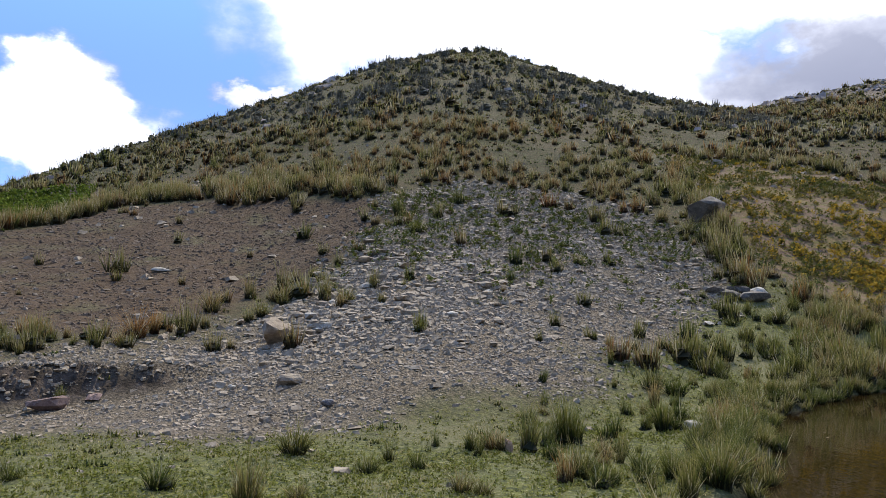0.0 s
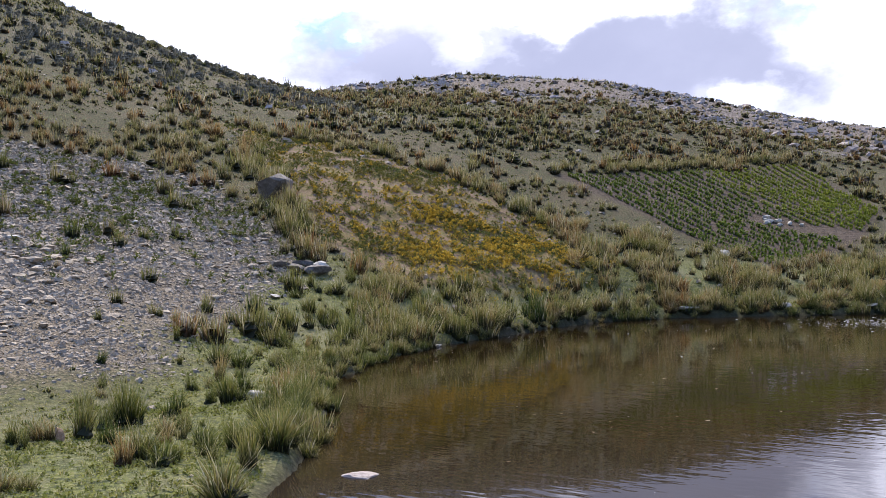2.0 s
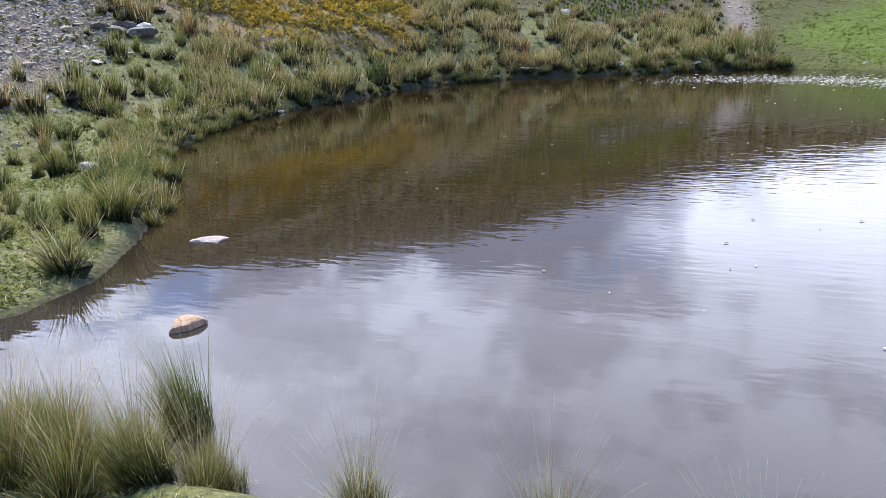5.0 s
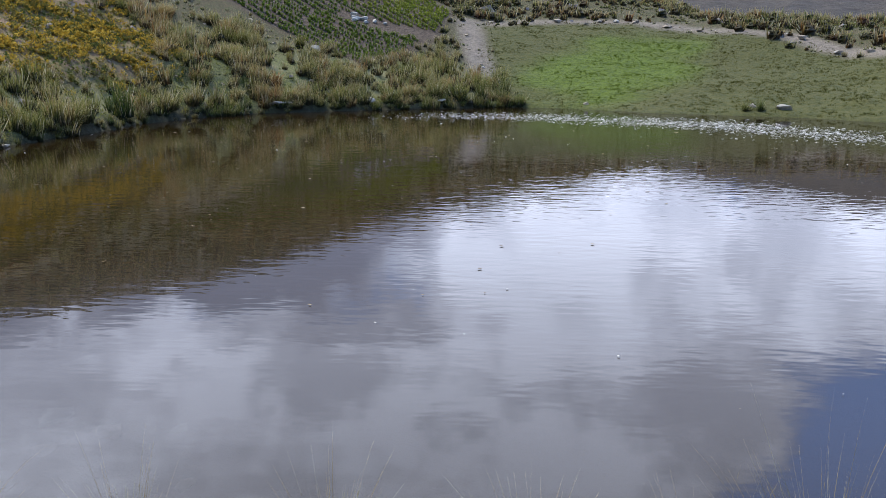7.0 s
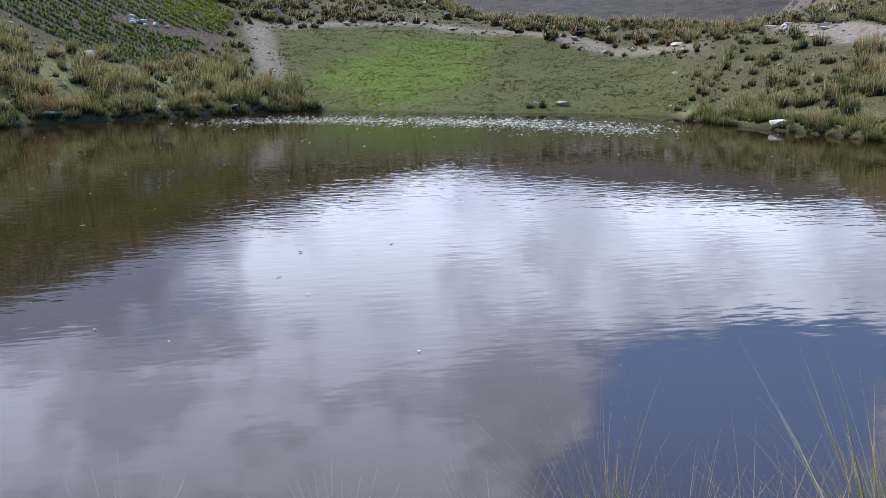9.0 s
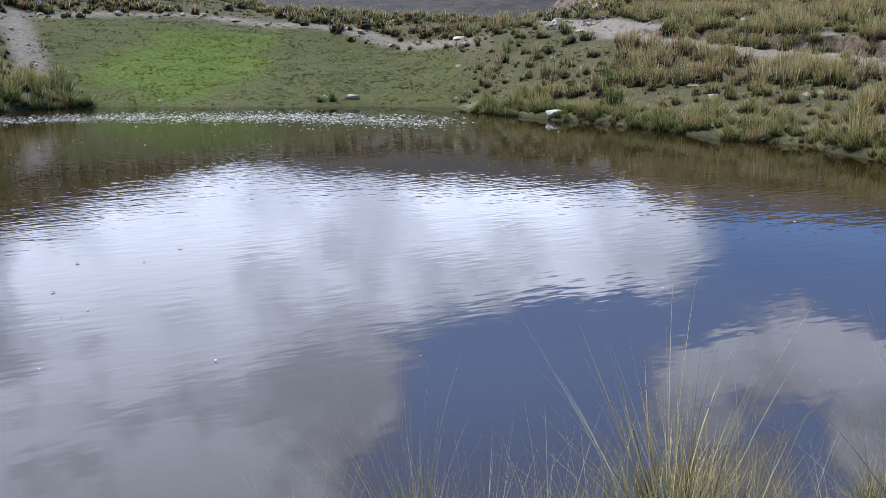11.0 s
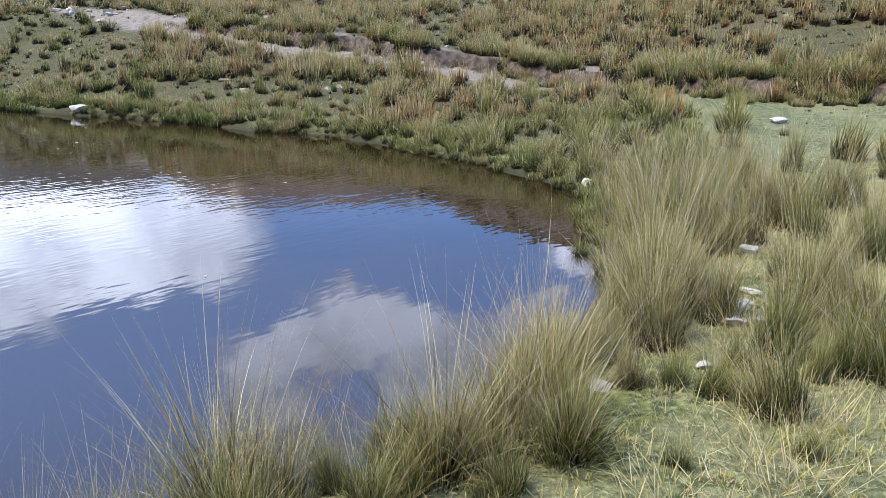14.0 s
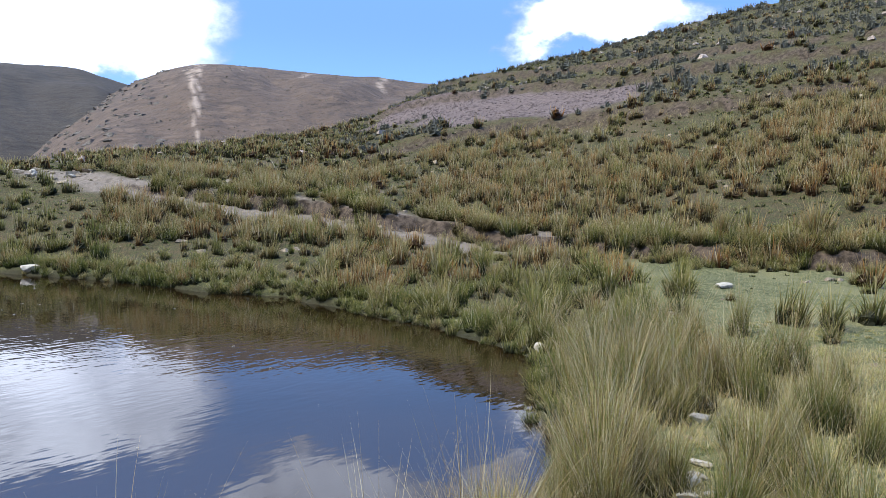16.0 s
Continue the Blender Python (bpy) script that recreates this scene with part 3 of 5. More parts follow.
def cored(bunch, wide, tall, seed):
    core = inner_core(wide, tall, seed, 4)
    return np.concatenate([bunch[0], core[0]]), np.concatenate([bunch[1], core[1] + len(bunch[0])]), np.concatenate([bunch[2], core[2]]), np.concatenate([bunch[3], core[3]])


def strew(name, label, category, spots, templates, made, kind="stuff"):
    """Many turned and sized copies of the templates, as one object. Spots: x, y, z, size, tone."""
    if not len(spots):
        return None
    vs, fs, tips, odds, tones, start = [], [], [], [], [], 0
    pick = rng.integers(0, len(templates), len(spots))
    for k, (verts, tris, tip, odd) in enumerate(templates):
        mine = np.asarray(spots)[pick == k]
        if not len(mine):
            continue
        a = rng.random(len(mine)) * 2 * np.pi
        c, s = np.cos(a)[:, None], np.sin(a)[:, None]
        size = mine[:, 3][:, None]
        girth = size * rng.uniform(0.8, 1.25, (len(mine), 1))
        x = (verts[:, 0] * c - verts[:, 1] * s) * girth + mine[:, 0][:, None]
        y = (verts[:, 0] * s + verts[:, 1] * c) * girth + mine[:, 1][:, None]
        z = verts[:, 2] * size + mine[:, 2][:, None]
        vs.append(np.stack([x, y, z], -1).reshape(-1, 3))
        fs.append((tris[None] + (start + np.arange(len(mine)) * len(verts))[:, None, None]).reshape(-1, tris.shape[1]))
        start += len(mine) * len(verts)
        tips.append(np.tile(tip, len(mine)))
        odds.append(np.tile(odd, len(mine)))
        tones.append(np.repeat(mine[:, 4], len(verts)))
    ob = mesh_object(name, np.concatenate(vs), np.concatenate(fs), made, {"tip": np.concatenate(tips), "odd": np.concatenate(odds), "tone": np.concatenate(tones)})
    return tagged(ob, label, category, kind=kind)


# ---- ground, water and far hills ----
def polar_sheet(bearings, ranges):
    a, d = np.radians(bearings)[None], np.asarray(ranges)[:, None]
    return (d * np.sin(a)).ravel(), (d * np.cos(a)).ravel()


def grid_faces(rows, cols, closed=False):
    i, j = np.meshgrid(np.arange(rows - 1), np.arange(cols if closed else cols - 1), indexing="ij")
    k = (j + 1) % cols
    return np.stack([i * cols + j, i * cols + k, (i + 1) * cols + k, (i + 1) * cols + j], -1).reshape(-1, 4)


def build_ground():
    bearings = np.r_[np.arange(-33, 160, 0.4), np.arange(160, 327, 3.0)]
    ranges = np.r_[0.05, np.geomspace(0.6, 18, 165), np.geomspace(18.12, 34, 110), np.geomspace(34.5, 130, 84), np.geomspace(140, 3000, 16)]
    x, y = polar_sheet(bearings, ranges)
    z = height(x, y)
    values = zones(x, y)
    step = 0.25
    fall = np.hypot(height(x + step, y) - height(x - step, y), height(x, y + step) - height(x, y - step)) / (2 * step)
    bearing = (np.degrees(np.arctan2(x, y)) + 90) % 360 - 90
    values["cut"] = ramp(fall, 0.5, 0.85) * (np.hypot(x, y) < 85) * ((bearing < -12) & (np.hypot(x, y) < 40) | (bearing > 92))
    ground = mesh_object("ground", np.stack([x, y, z], -1), grid_faces(len(ranges), len(bearings), True)[:, ::-1], GROUND, values, True)
    tagged(ground, "stony grassy hillside ground around a pond", "ground", kind="structure")


def build_water():
    xs, ys = np.meshgrid(np.arange(-2, 31, 0.25), np.arange(-9, 21, 0.25), indexing="ij")
    depth = -height(xs, ys)
    verts = np.stack([xs, ys, 0 * xs], -1).reshape(-1, 3)
    shallow = (1 - ramp(depth, 0.05, 0.7)).ravel() * 0.2 + 0.02
    ob = mesh_object("water", verts, grid_faces(*xs.shape), WATER, {"shallow": shallow, "cloudy": ramp(-np.hypot(xs, ys), -9, -3).ravel()}, True)
    if ob.data.polygons[0].normal.z < 0:
        ob.data.flip_normals()
    tagged(ob, "calm brown pond water reflecting the cloudy sky", "water", kind="structure")


def far_hill(name, label, crest, foot, range_, made, seed, scars=()):
    """A far hill: its crest as bearing and height in degrees."""
    bearings = np.arange(crest[0][0], crest[-1][0] + 0.01, 0.25)
    up = np.interp(bearings, [c[0] for c in crest], [c[1] for c in crest])
    up = np.convolve(np.pad(up, 4, mode="edge"), np.ones(9) / 9, "valid")
    rows = np.linspace(0, 1.25, 40)
    verts, scar = [], []
    for k in rows:
        d = foot + (range_ - foot) * k
        top = 1.7 + range_ * np.tan(np.radians(up))
        a = np.radians(bearings)
        x, y = d * np.sin(a), d * np.cos(a)
        z = (top - 1) * (k * (1.5 - 0.5 * k) if k <= 1 else 1 - 2.5 * (k - 1) ** 2) + 1
        z = z - 0.035 * top * rough(bearings + 3 * k, np.full_like(bearings, k * 14.0), 4.0, seed) * math.sin(math.pi * min(k, 1)) * 2
        verts.append(np.stack([x, y, z], -1))
        s = np.zeros_like(bearings)
        for at, wide, low, high in scars:
            s = np.maximum(s, ramp(-np.abs(bearings - at - 0.35 * (k - 0.6) - 1.0 * rough(np.full_like(bearings, 0.3), np.full_like(bearings, k * 6), 1, seed)), -wide, -wide * 0.3) * (low < k < high))
        scar.append(s)
    ob = mesh_object(name, np.concatenate(verts), grid_faces(len(rows), len(bearings))[:, ::-1], made, {"scar": np.concatenate(scar)}, True)
    tagged(ob, label, "hill", kind="structure")
    return np.stack(verts)


build_ground()
build_water()
BARE = hill_material("bare_hillside", (0.055, 0.036, 0.024), (0.105, 0.071, 0.046), (0.28, 0.22, 0.17))
# the far ridge's dark browns carry the shade of a cloud over it
SHADED_RIDGE = hill_material("cloud_shaded_ridge", (0.018, 0.013, 0.008), (0.04, 0.03, 0.019), (0.2, 0.16, 0.13))
FAR = far_hill("far_hill_1", "bare brown hill with a pale eroded gully", [(92, 1), (95, 3.4), (98, 6.2), (101, 8.3), (104, 9.6), (106, 9.9), (111.4, 9.8), (117, 9.6), (122, 9.3), (130, 8)], 85, 210, BARE, 3,
         [(105.1, 0.24, 0.35, 1.02), (105.5, 0.16, 0.15, 0.8), (104.7, 0.12, 0.55, 1.0), (108.2, 0.12, 0.7, 0.95), (112.5, 0.3, 0.6, 0.9), (118, 0.35, 0.6, 0.85)])
far_hill("far_hill_2", "far ridge with cloud shade painted into its dark colour", [(52, 5), (62, 6.6), (76, 7.2), (88, 8.2), (93, 8.7), (97, 8.6), (101, 8.0), (108, 6)], 120, 330, SHADED_RIDGE, 8)

def chip(seed):
    """A small angular stone: a skewed slab."""
    r = np.random.default_rng(seed)
    v = np.array([(sx, sy, sz) for sz in (-1, 1) for sy in (-1, 1) for sx in (-1, 1)], float) * (0.5, 0.4, 0.21)
    v[4:, :2] *= r.uniform(0.55, 0.9)
    v += r.normal(0, 0.07, v.shape)
    lean = r.normal(0, 0.3)
    v[:, 1], v[:, 2] = v[:, 1] * math.cos(lean) - v[:, 2] * math.sin(lean), v[:, 1] * math.sin(lean) + v[:, 2] * math.cos(lean)
    q = [(0, 2, 3, 1), (4, 5, 7, 6), (0, 1, 5, 4), (1, 3, 7, 5), (3, 2, 6, 7), (2, 0, 4, 6)]
    t = np.array([(a, b, c) for a, b, c, d in q] + [(a, c, d) for a, b, c, d in q])
    return v, t, np.zeros(8), np.zeros(8)


CHIPS = [chip(700 + k) for k in range(12)]

# ---- tufts of bunch grass ----
FINE = [blades(520, 1.0, 0.32, 0.16, 4, 0.0085, 0.6, 100 + k, 0, 3 + k % 3) for k in range(6)]
STALKS = [blades(0, 1.0, 0.26, 0.30, 6, 0.011, 0.6, 110 + k, 52) for k in range(6)]
THATCH = [blades(260, 0.6, 0.36, 0.85, 3, 0.0085, 1.1, 120 + k) for k in range(6)]
RUSH = [blades(700, 1.0, 0.28, 0.2, 3, 0.011, 0.12, 150 + k, 12) for k in range(2)]
UPRIGHT = [blades(200, 1.0, 0.30, 0.26, 2, 0.021, 0.5, 200 + k, 0, 2 + k % 3) for k in range(6)]
FOUNTAIN = [blades(220, 0.88, 0.30, 0.65, 2, 0.021, 0.8, 250 + k, 0, 1 + k % 3) for k in range(6)]
# dark cores set inside the coarser tufts as shade among their blades
SHADE_CORES = [inner_core(0.15, 0.26, 210 + k) for k in range(6)]
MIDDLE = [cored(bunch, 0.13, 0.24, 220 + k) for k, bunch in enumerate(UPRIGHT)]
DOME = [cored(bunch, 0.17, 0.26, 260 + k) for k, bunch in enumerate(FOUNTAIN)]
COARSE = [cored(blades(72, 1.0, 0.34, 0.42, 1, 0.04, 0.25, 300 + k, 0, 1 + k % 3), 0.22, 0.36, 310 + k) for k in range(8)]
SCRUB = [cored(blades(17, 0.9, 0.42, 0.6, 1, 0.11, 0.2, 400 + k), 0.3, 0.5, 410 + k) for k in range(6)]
TONES = (0.1, 0.25, 0.35, 0.45, 0.55, 0.65, 0.75, 0.85, 0.97)
TUFT_MESHES = {}
TUFT_WORDS = {0.1: "dark green rushy", 0.25: "fresh green", 0.35: "dull green", 0.45: "olive green", 0.55: "olive and straw", 0.65: "straw-tipped olive", 0.75: "straw-coloured", 0.85: "dry russet-brown", 0.97: "dry orange-brown"}


def bunch_mesh(name, bunch, tone, key):
    if key not in TUFT_MESHES:
        verts, tris, tip, odd = bunch
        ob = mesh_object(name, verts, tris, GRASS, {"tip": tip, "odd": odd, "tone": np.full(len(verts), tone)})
        TUFT_MESHES[key] = ob.data
        return ob
    return new(name, TUFT_MESHES[key])


def tuft(x, y, tall, tone, fine, place):
    """One bunch-grass tuft as a thing; those near by have seed stalks and dry dead blades, coarser ones a dark shade
    core.
    """
    tone = min(TONES, key=lambda v: abs(v - tone))
    k = int(rng.integers(0, 6))
    rushy = tone < 0.2 and fine
    round_ = bool(tone > 0.9 or rng.random() < 0.5)
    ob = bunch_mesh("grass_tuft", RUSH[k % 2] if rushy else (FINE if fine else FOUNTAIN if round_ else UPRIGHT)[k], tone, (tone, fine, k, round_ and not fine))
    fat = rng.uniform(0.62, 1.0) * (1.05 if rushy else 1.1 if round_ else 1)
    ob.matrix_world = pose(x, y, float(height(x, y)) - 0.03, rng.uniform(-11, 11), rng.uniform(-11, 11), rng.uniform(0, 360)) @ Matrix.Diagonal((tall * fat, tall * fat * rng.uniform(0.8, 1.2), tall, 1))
    tagged(ob, f"{TUFT_WORDS[tone]} tuft of bunch grass {place}", "grass tuft", "tufts round the pond")
    if fine and not rushy:
        bunch_mesh("seed_head", STALKS[k], 0.68, ("stalks", k)).parent = ob
        bunch_mesh("thatch", THATCH[k], min(tone + 0.1, 0.75), ("thatch", tone, k)).parent = ob
    elif not fine:
        # the dark core stands for shade low in the tuft, not dry blades
        bunch_mesh("thatch", SHADE_CORES[k], tone, ("inner_core", tone, k)).parent = ob


LEFT_TUFTS = [(-4.9, 16.93, 0.81, 0.75), (-4.47, 18.34, 0.74, 0.7), (-3.63, 17.74, 0.8, 0.7), (-3.76, 16.63, 0.54, 0.5), (-2.57, 17.32, 0.74, 0.6), (-2.04, 16.98, 0.61, 0.55), (-1.56, 17.71, 0.61, 0.6), (-5.48, 13.99, 0.83, 1.0),
    (-5.23, 14.4, 0.54, 0.95), (-5.53, 13.52, 0.47, 0.8), (-6.56, 12.41, 0.45, 0.6), (-6.09, 13.19, 0.36, 0.5), (-1.41, 25.09, 0.93, 0.3), (-0.8, 23.14, 0.69, 0.35), (0.51, 27.01, 0.77, 0.4), (7.47, 24.63, 0.82, 0.5),
    (7.17, 26.06, 0.87, 0.7), (6.57, 30.01, 0.88, 0.8), (9.08, 35.56, 1.19, 0.85), (10.03, 34.07, 1.15, 0.8), (7.86, 23.24, 0.7, 0.6)]
NEAR_LEFT_TUFTS = [(1.28, 8.72, 0.71, 0.5), (1.08, 8.62, 0.44, 0.5), (0.86, 8.22, 0.57, 0.6), (1.43, 8.73, 0.45, 0.4), (0.25, 8.24, 0.42, 0.45), (0.43, 8.33, 0.36, 0.5), (-0.53, 7.84, 0.34, 0.55), (-0.7, 7.38, 0.32, 0.5), (-0.24, 7.51, 0.33, 0.4),
    (-0.09, 8.29, 0.24, 0.4), (0.13, 6.63, 0.31, 0.75), (0.31, 6.57, 0.24, 0.7), (-1.16, 6.4, 0.24, 0.75), (2.98, 11.5, 0.53, 0.85), (2.5, 11.0, 0.4, 0.4), (1.78, 8.37, 0.25, 0.3), (1.8, 7.29, 0.46, 0.35), (2.01, 7.13, 0.4, 0.35),
    (2.26, 7.23, 0.41, 0.35), (2.38, 6.87, 0.58, 0.6), (2.88, 8.87, 0.4, 0.25), (3.13, 8.72, 0.47, 0.25), (3.81, 10.0, 0.46, 0.3)]
SHORE_TUFTS = [(8.5, 18.31, 0.65, 0.7), (6.94, 18.24, 0.49, 0.4), (7.4, 17.9, 0.69, 0.4), (8.38, 17.09, 0.68, 0.65), (9.91, 18.35, 0.67, 0.75), (6.28, 15.83, 0.61, 0.45), (6.52, 14.87, 0.53, 0.4), (7.87, 15.5, 0.69, 0.5), (8.79, 15.9, 0.72, 0.45),
    (10.0, 16.3, 0.82, 0.45), (11.43, 17.1, 0.88, 0.55), (13.66, 18.3, 1.22, 0.1), (14.79, 18.7, 1.02, 0.4), (15.73, 19.0, 0.97, 0.6), (17.17, 19.5, 0.95, 0.7), (18.13, 19.4, 0.95, 0.6), (19.94, 19.3, 1.1, 0.75), (19.02, 22.42, 1.05, 0.7)]
CAPE_TUFTS = [(28.0, 14.3, 1.0, 0.3), (27.3, 14.9, 1.1, 0.35), (26.6, 15.5, 1.3, 0.4), (26.0, 16.1, 1.2, 0.4), (25.33, 16.7, 0.97, 0.5), (24.27, 17.0, 0.94, 0.4), (23.17, 17.5, 0.93, 0.5), (22.44, 17.9, 0.81, 0.5), (21.45, 18.4, 0.9, 0.6),
    (16.08, 19.2, 1.0, 0.5), (11.9, 17.3, 0.88, 0.5), (10.79, 16.9, 0.99, 0.55), (9.69, 16.2, 0.8, 0.5), (28.4, 4.9, 0.6, 0.1), (28.3, 5.3, 0.45, 0.3), (31.81, 19.63, 0.66, 0.7), (23.87, 21.55, 0.57, 0.5)]
RIGHT_SHORE_TUFTS = [(24.52, -0.6, 0.7, 0.3), (23.75, -1.3, 0.76, 0.4), (22.7, -1.9, 0.81, 0.65), (20.85, -3.1, 0.68, 0.8), (19.48, -4.0, 0.57, 0.5), (23.47, -2.98, 0.76, 0.5), (23.78, -4.87, 0.6, 0.5), (22.21, -5.69, 0.73, 0.3), (17.84, -5.56, 0.53, 0.4),
    (16.22, -6.2, 0.49, 0.4), (13.87, -6.8, 0.65, 0.55), (12.3, -7.0, 0.7, 0.75), (11.59, -7.2, 0.67, 0.5), (11.21, -7.6, 0.58, 0.4), (9.06, -7.1, 0.65, 0.35), (7.88, -7.1, 0.71, 0.5), (16.27, -10.78, 0.55, 0.5), (13.76, -10.35, 0.85, 0.45),
    (15.98, -8.91, 0.78, 0.65), (16.08, -7.6, 0.76, 0.5)]
NEAR_RIGHT_TUFTS = [(2.73, -2.48, 0.54, 0.75), (2.29, -1.95, 0.4, 0.65), (2.37, -1.76, 0.33, 0.6), (2.75, -2.67, 0.35, 0.55), (2.4, -3.08, 0.29, 0.4), (3.45, -3.79, 0.56, 0.7), (3.05, -3.59, 0.65, 0.75), (3.56, -4.4, 0.53, 0.7), (4.16, -5.41, 0.53, 0.65),
    (4.37, -4.6, 0.36, 0.6), (1.9, -3.21, 0.55, 0.6), (1.93, -4.11, 0.68, 0.55), (4.96, -6.96, 0.73, 0.75), (5.41, -7.33, 0.71, 0.9), (4.97, -7.96, 0.79, 0.55), (4.1, -7.78, 0.68, 0.5), (1.55, -2.97, 0.22, 0.5), (8.05, -7.3, 0.69, 0.5),
    (7.82, -7.83, 0.63, 0.55), (8.12, -9.46, 0.53, 0.5), (13.0, -16.94, 1.05, 0.7), (10.9, -17.65, 1.3, 0.75)]
WATERSIDE_TUFTS = [(2.45, -0.06, 0.45, 0.7), (2.4, -0.27, 0.28, 0.6), (2.36, -0.5, 0.36, 0.7), (2.3, -0.65, 0.33, 0.65), (2.32, -0.92, 0.56, 0.75), (2.28, -1.1, 0.34, 0.65), (2.3, -1.3, 0.3, 0.6), (2.15, -1.5, 0.35, 0.55), (2.25, -1.75, 0.56, 0.7),
    (2.5, -2.32, 0.7, 0.75), (2.3, -2.04, 0.54, 0.65), (2.4, -2.34, 0.51, 0.6), (2.85, -3.13, 0.3, 0.4), (3.3, -3.82, 0.8, 0.65), (4.7, -5.1, 0.5, 0.6), (2.1, -0.3, 0.3, 0.6), (2.05, -0.9, 0.32, 0.55), (2.0, -1.3, 0.28, 0.5), (1.95, -1.8, 0.3, 0.5), (2.05, -2.2, 0.4, 0.6),
    (1.75, 1.35, 0.3, 0.45), (1.95, 0.7, 0.28, 0.55), (2.1, 0.25, 0.3, 0.6)]
BENCH_TUFTS = [(3.28, -3.96, 0.7, 0.7), (4.05, -4.5, 0.57, 0.7), (4.65, -5.74, 0.63, 0.65), (4.32, -5.87, 0.7, 0.7), (2.63, -4.23, 0.5, 0.55), (3.08, -5.29, 0.6, 0.6), (2.42, -4.67, 0.62, 0.55), (6.82, -9.71, 0.8, 0.6), (6.84, -10.86, 0.9, 0.6), (6.27, -11.07, 0.95, 0.6),
    (5.44, -6.0, 0.63, 0.6), (6.12, -7.32, 0.68, 0.6), (7.06, -8.97, 0.78, 0.6), (2.79, -5.76, 0.66, 0.55), (2.37, -3.54, 0.34, 0.45), (2.09, -3.79, 0.38, 0.5), (6.22, -11.8, 0.95, 0.6), (3.5, -3.75, 0.54, 0.6), (3.75, -4.0, 0.46, 0.5), (5.1, -5.2, 0.52, 0.65), (5.6, -5.9, 0.6, 0.7), (1.39, -3.39, 0.21, 0.5), (1.77, -2.49, 0.21, 0.45)]
INLET_TUFTS = [(0.87, 2.52, 0.34, 0.35), (1.05, 2.38, 0.32, 0.45), (0.72, 2.75, 0.36, 0.3), (0.95, 2.72, 0.3, 0.5), (0.62, 3.12, 0.32, 0.4), (0.48, 3.35, 0.3, 0.35), (0.75, 3.2, 0.26, 0.5), (1.28, 1.72, 0.26, 0.45), (0.6, 2.6, 0.3, 0.35), (0.5, 2.9, 0.34, 0.4), (0.3, 3.1, 0.3, 0.35), (0.45, 3.41, 0.22, 0.3), (0.58, 3.26, 0.26, 0.4), (0.71, 3.19, 0.24, 0.35), (0.77, 3.02, 0.24, 0.3), (0.3, 3.9, 0.19, 0.3), (0.98, 2.85, 0.2, 0.45), (0.35, 3.2, 0.28, 0.3), (0.6, 3.0, 0.3, 0.35), (0.9, 2.7, 0.26, 0.4), (1.27, 3.0, 0.56, 0.1), (1.15, 2.45, 0.25, 0.45), (0.2, 3.55, 0.26, 0.35), (-3.7, 6.9, 0.22, 0.25), (-3.9, 7.2, 0.2, 0.25)]
r = np.random.default_rng(53)
SPIT_TUFTS = []
while len(SPIT_TUFTS) < 74:
    a, d = radians(r.uniform(2, 31)), r.uniform(7.0, 15.5)
    px, py = d * math.sin(a), d * math.cos(a)
    off = -float(inside(px, py, SHORE))
    if 0.15 < off < 0.9 + 0.22 * d and r.random() < (1.0 if off < 1.6 else 0.55) and float(rough(px, py, 1.1, 57)) > -0.25:
        SPIT_TUFTS.append((px, py, r.uniform(0.2, 0.42) * (1.35 if r.random() < 0.2 else 1), r.choice([0.25, 0.35, 0.45, 0.55, 0.65, 0.75, 0.9, 1.0], p=[0.12, 0.16, 0.2, 0.16, 0.12, 0.08, 0.08, 0.08])))
r = np.random.default_rng(52)
CORNER_TUFTS = []
for k in range(34):
    i, u = int(r.integers(27, 33)), r.random()
    (ax, ay), (bx, by) = SHORE[i], SHORE[i + 1]
    off = r.uniform(0.05, 1.0)
    n = np.array([-(by - ay), bx - ax]) / math.hypot(bx - ax, by - ay)
    CORNER_TUFTS.append((ax + (bx - ax) * u + n[0] * off, ay + (by - ay) * u + n[1] * off, r.uniform(0.3, 0.6), r.uniform(0.45, 0.78)))
r = np.random.default_rng(54)
DENSE_TUFTS = []
while len(DENSE_TUFTS) < 84:
    a, d = radians(r.uniform(123, 153)), r.uniform(4.4, 17)
    px, py = d * math.sin(a), d * math.cos(a)
    off = -float(inside(px, py, SHORE))
    if off > 0.2 and (off < 3.2 or d > 7) and abs(along(np.array(px), np.array(py), [(2.5, -3.0), (4.3, -6.0)])) > 0.4 and not (a > radians(141) and d > 9.5):
        DENSE_TUFTS.append((px, py, r.uniform(0.42, 0.78) * (0.8 + 0.03 * d), r.choice([0.3, 0.35, 0.45, 0.55, 0.65])))
TUFTS = []
for spots, place in ((SPIT_TUFTS, "in the green waterside sward"), (DENSE_TUFTS, "crowding the dry bench"), (CORNER_TUFTS, "in the pond corner"), (WATERSIDE_TUFTS, "rooted at the waterline"), (BENCH_TUFTS, "on the dry bench"), (INLET_TUFTS, "beside the inlet"), (LEFT_TUFTS, "on the stony slope"), (NEAR_LEFT_TUFTS, "on the green spit"), (SHORE_TUFTS, "on the far bank"), (CAPE_TUFTS, "at the water's edge"), (RIGHT_SHORE_TUFTS, "below the track"), (NEAR_RIGHT_TUFTS, "beside the water")):
    for x, y, tall, tone in spots:
        tall *= 1.4 if place == "beside the inlet" and tone > 0.2 else (1.32 if y > -1.4 else 1.1) if place == "rooted at the waterline" else 1.15 if place == "on the green spit" else 1
        TUFTS.append((x, y, tall, tone - (0.08 if x > 1 and y < 1 and x < 9 else 0.14 if y > 6 and x < 8 and place in ("on the green spit", "in the green waterside sward") else 0), place))
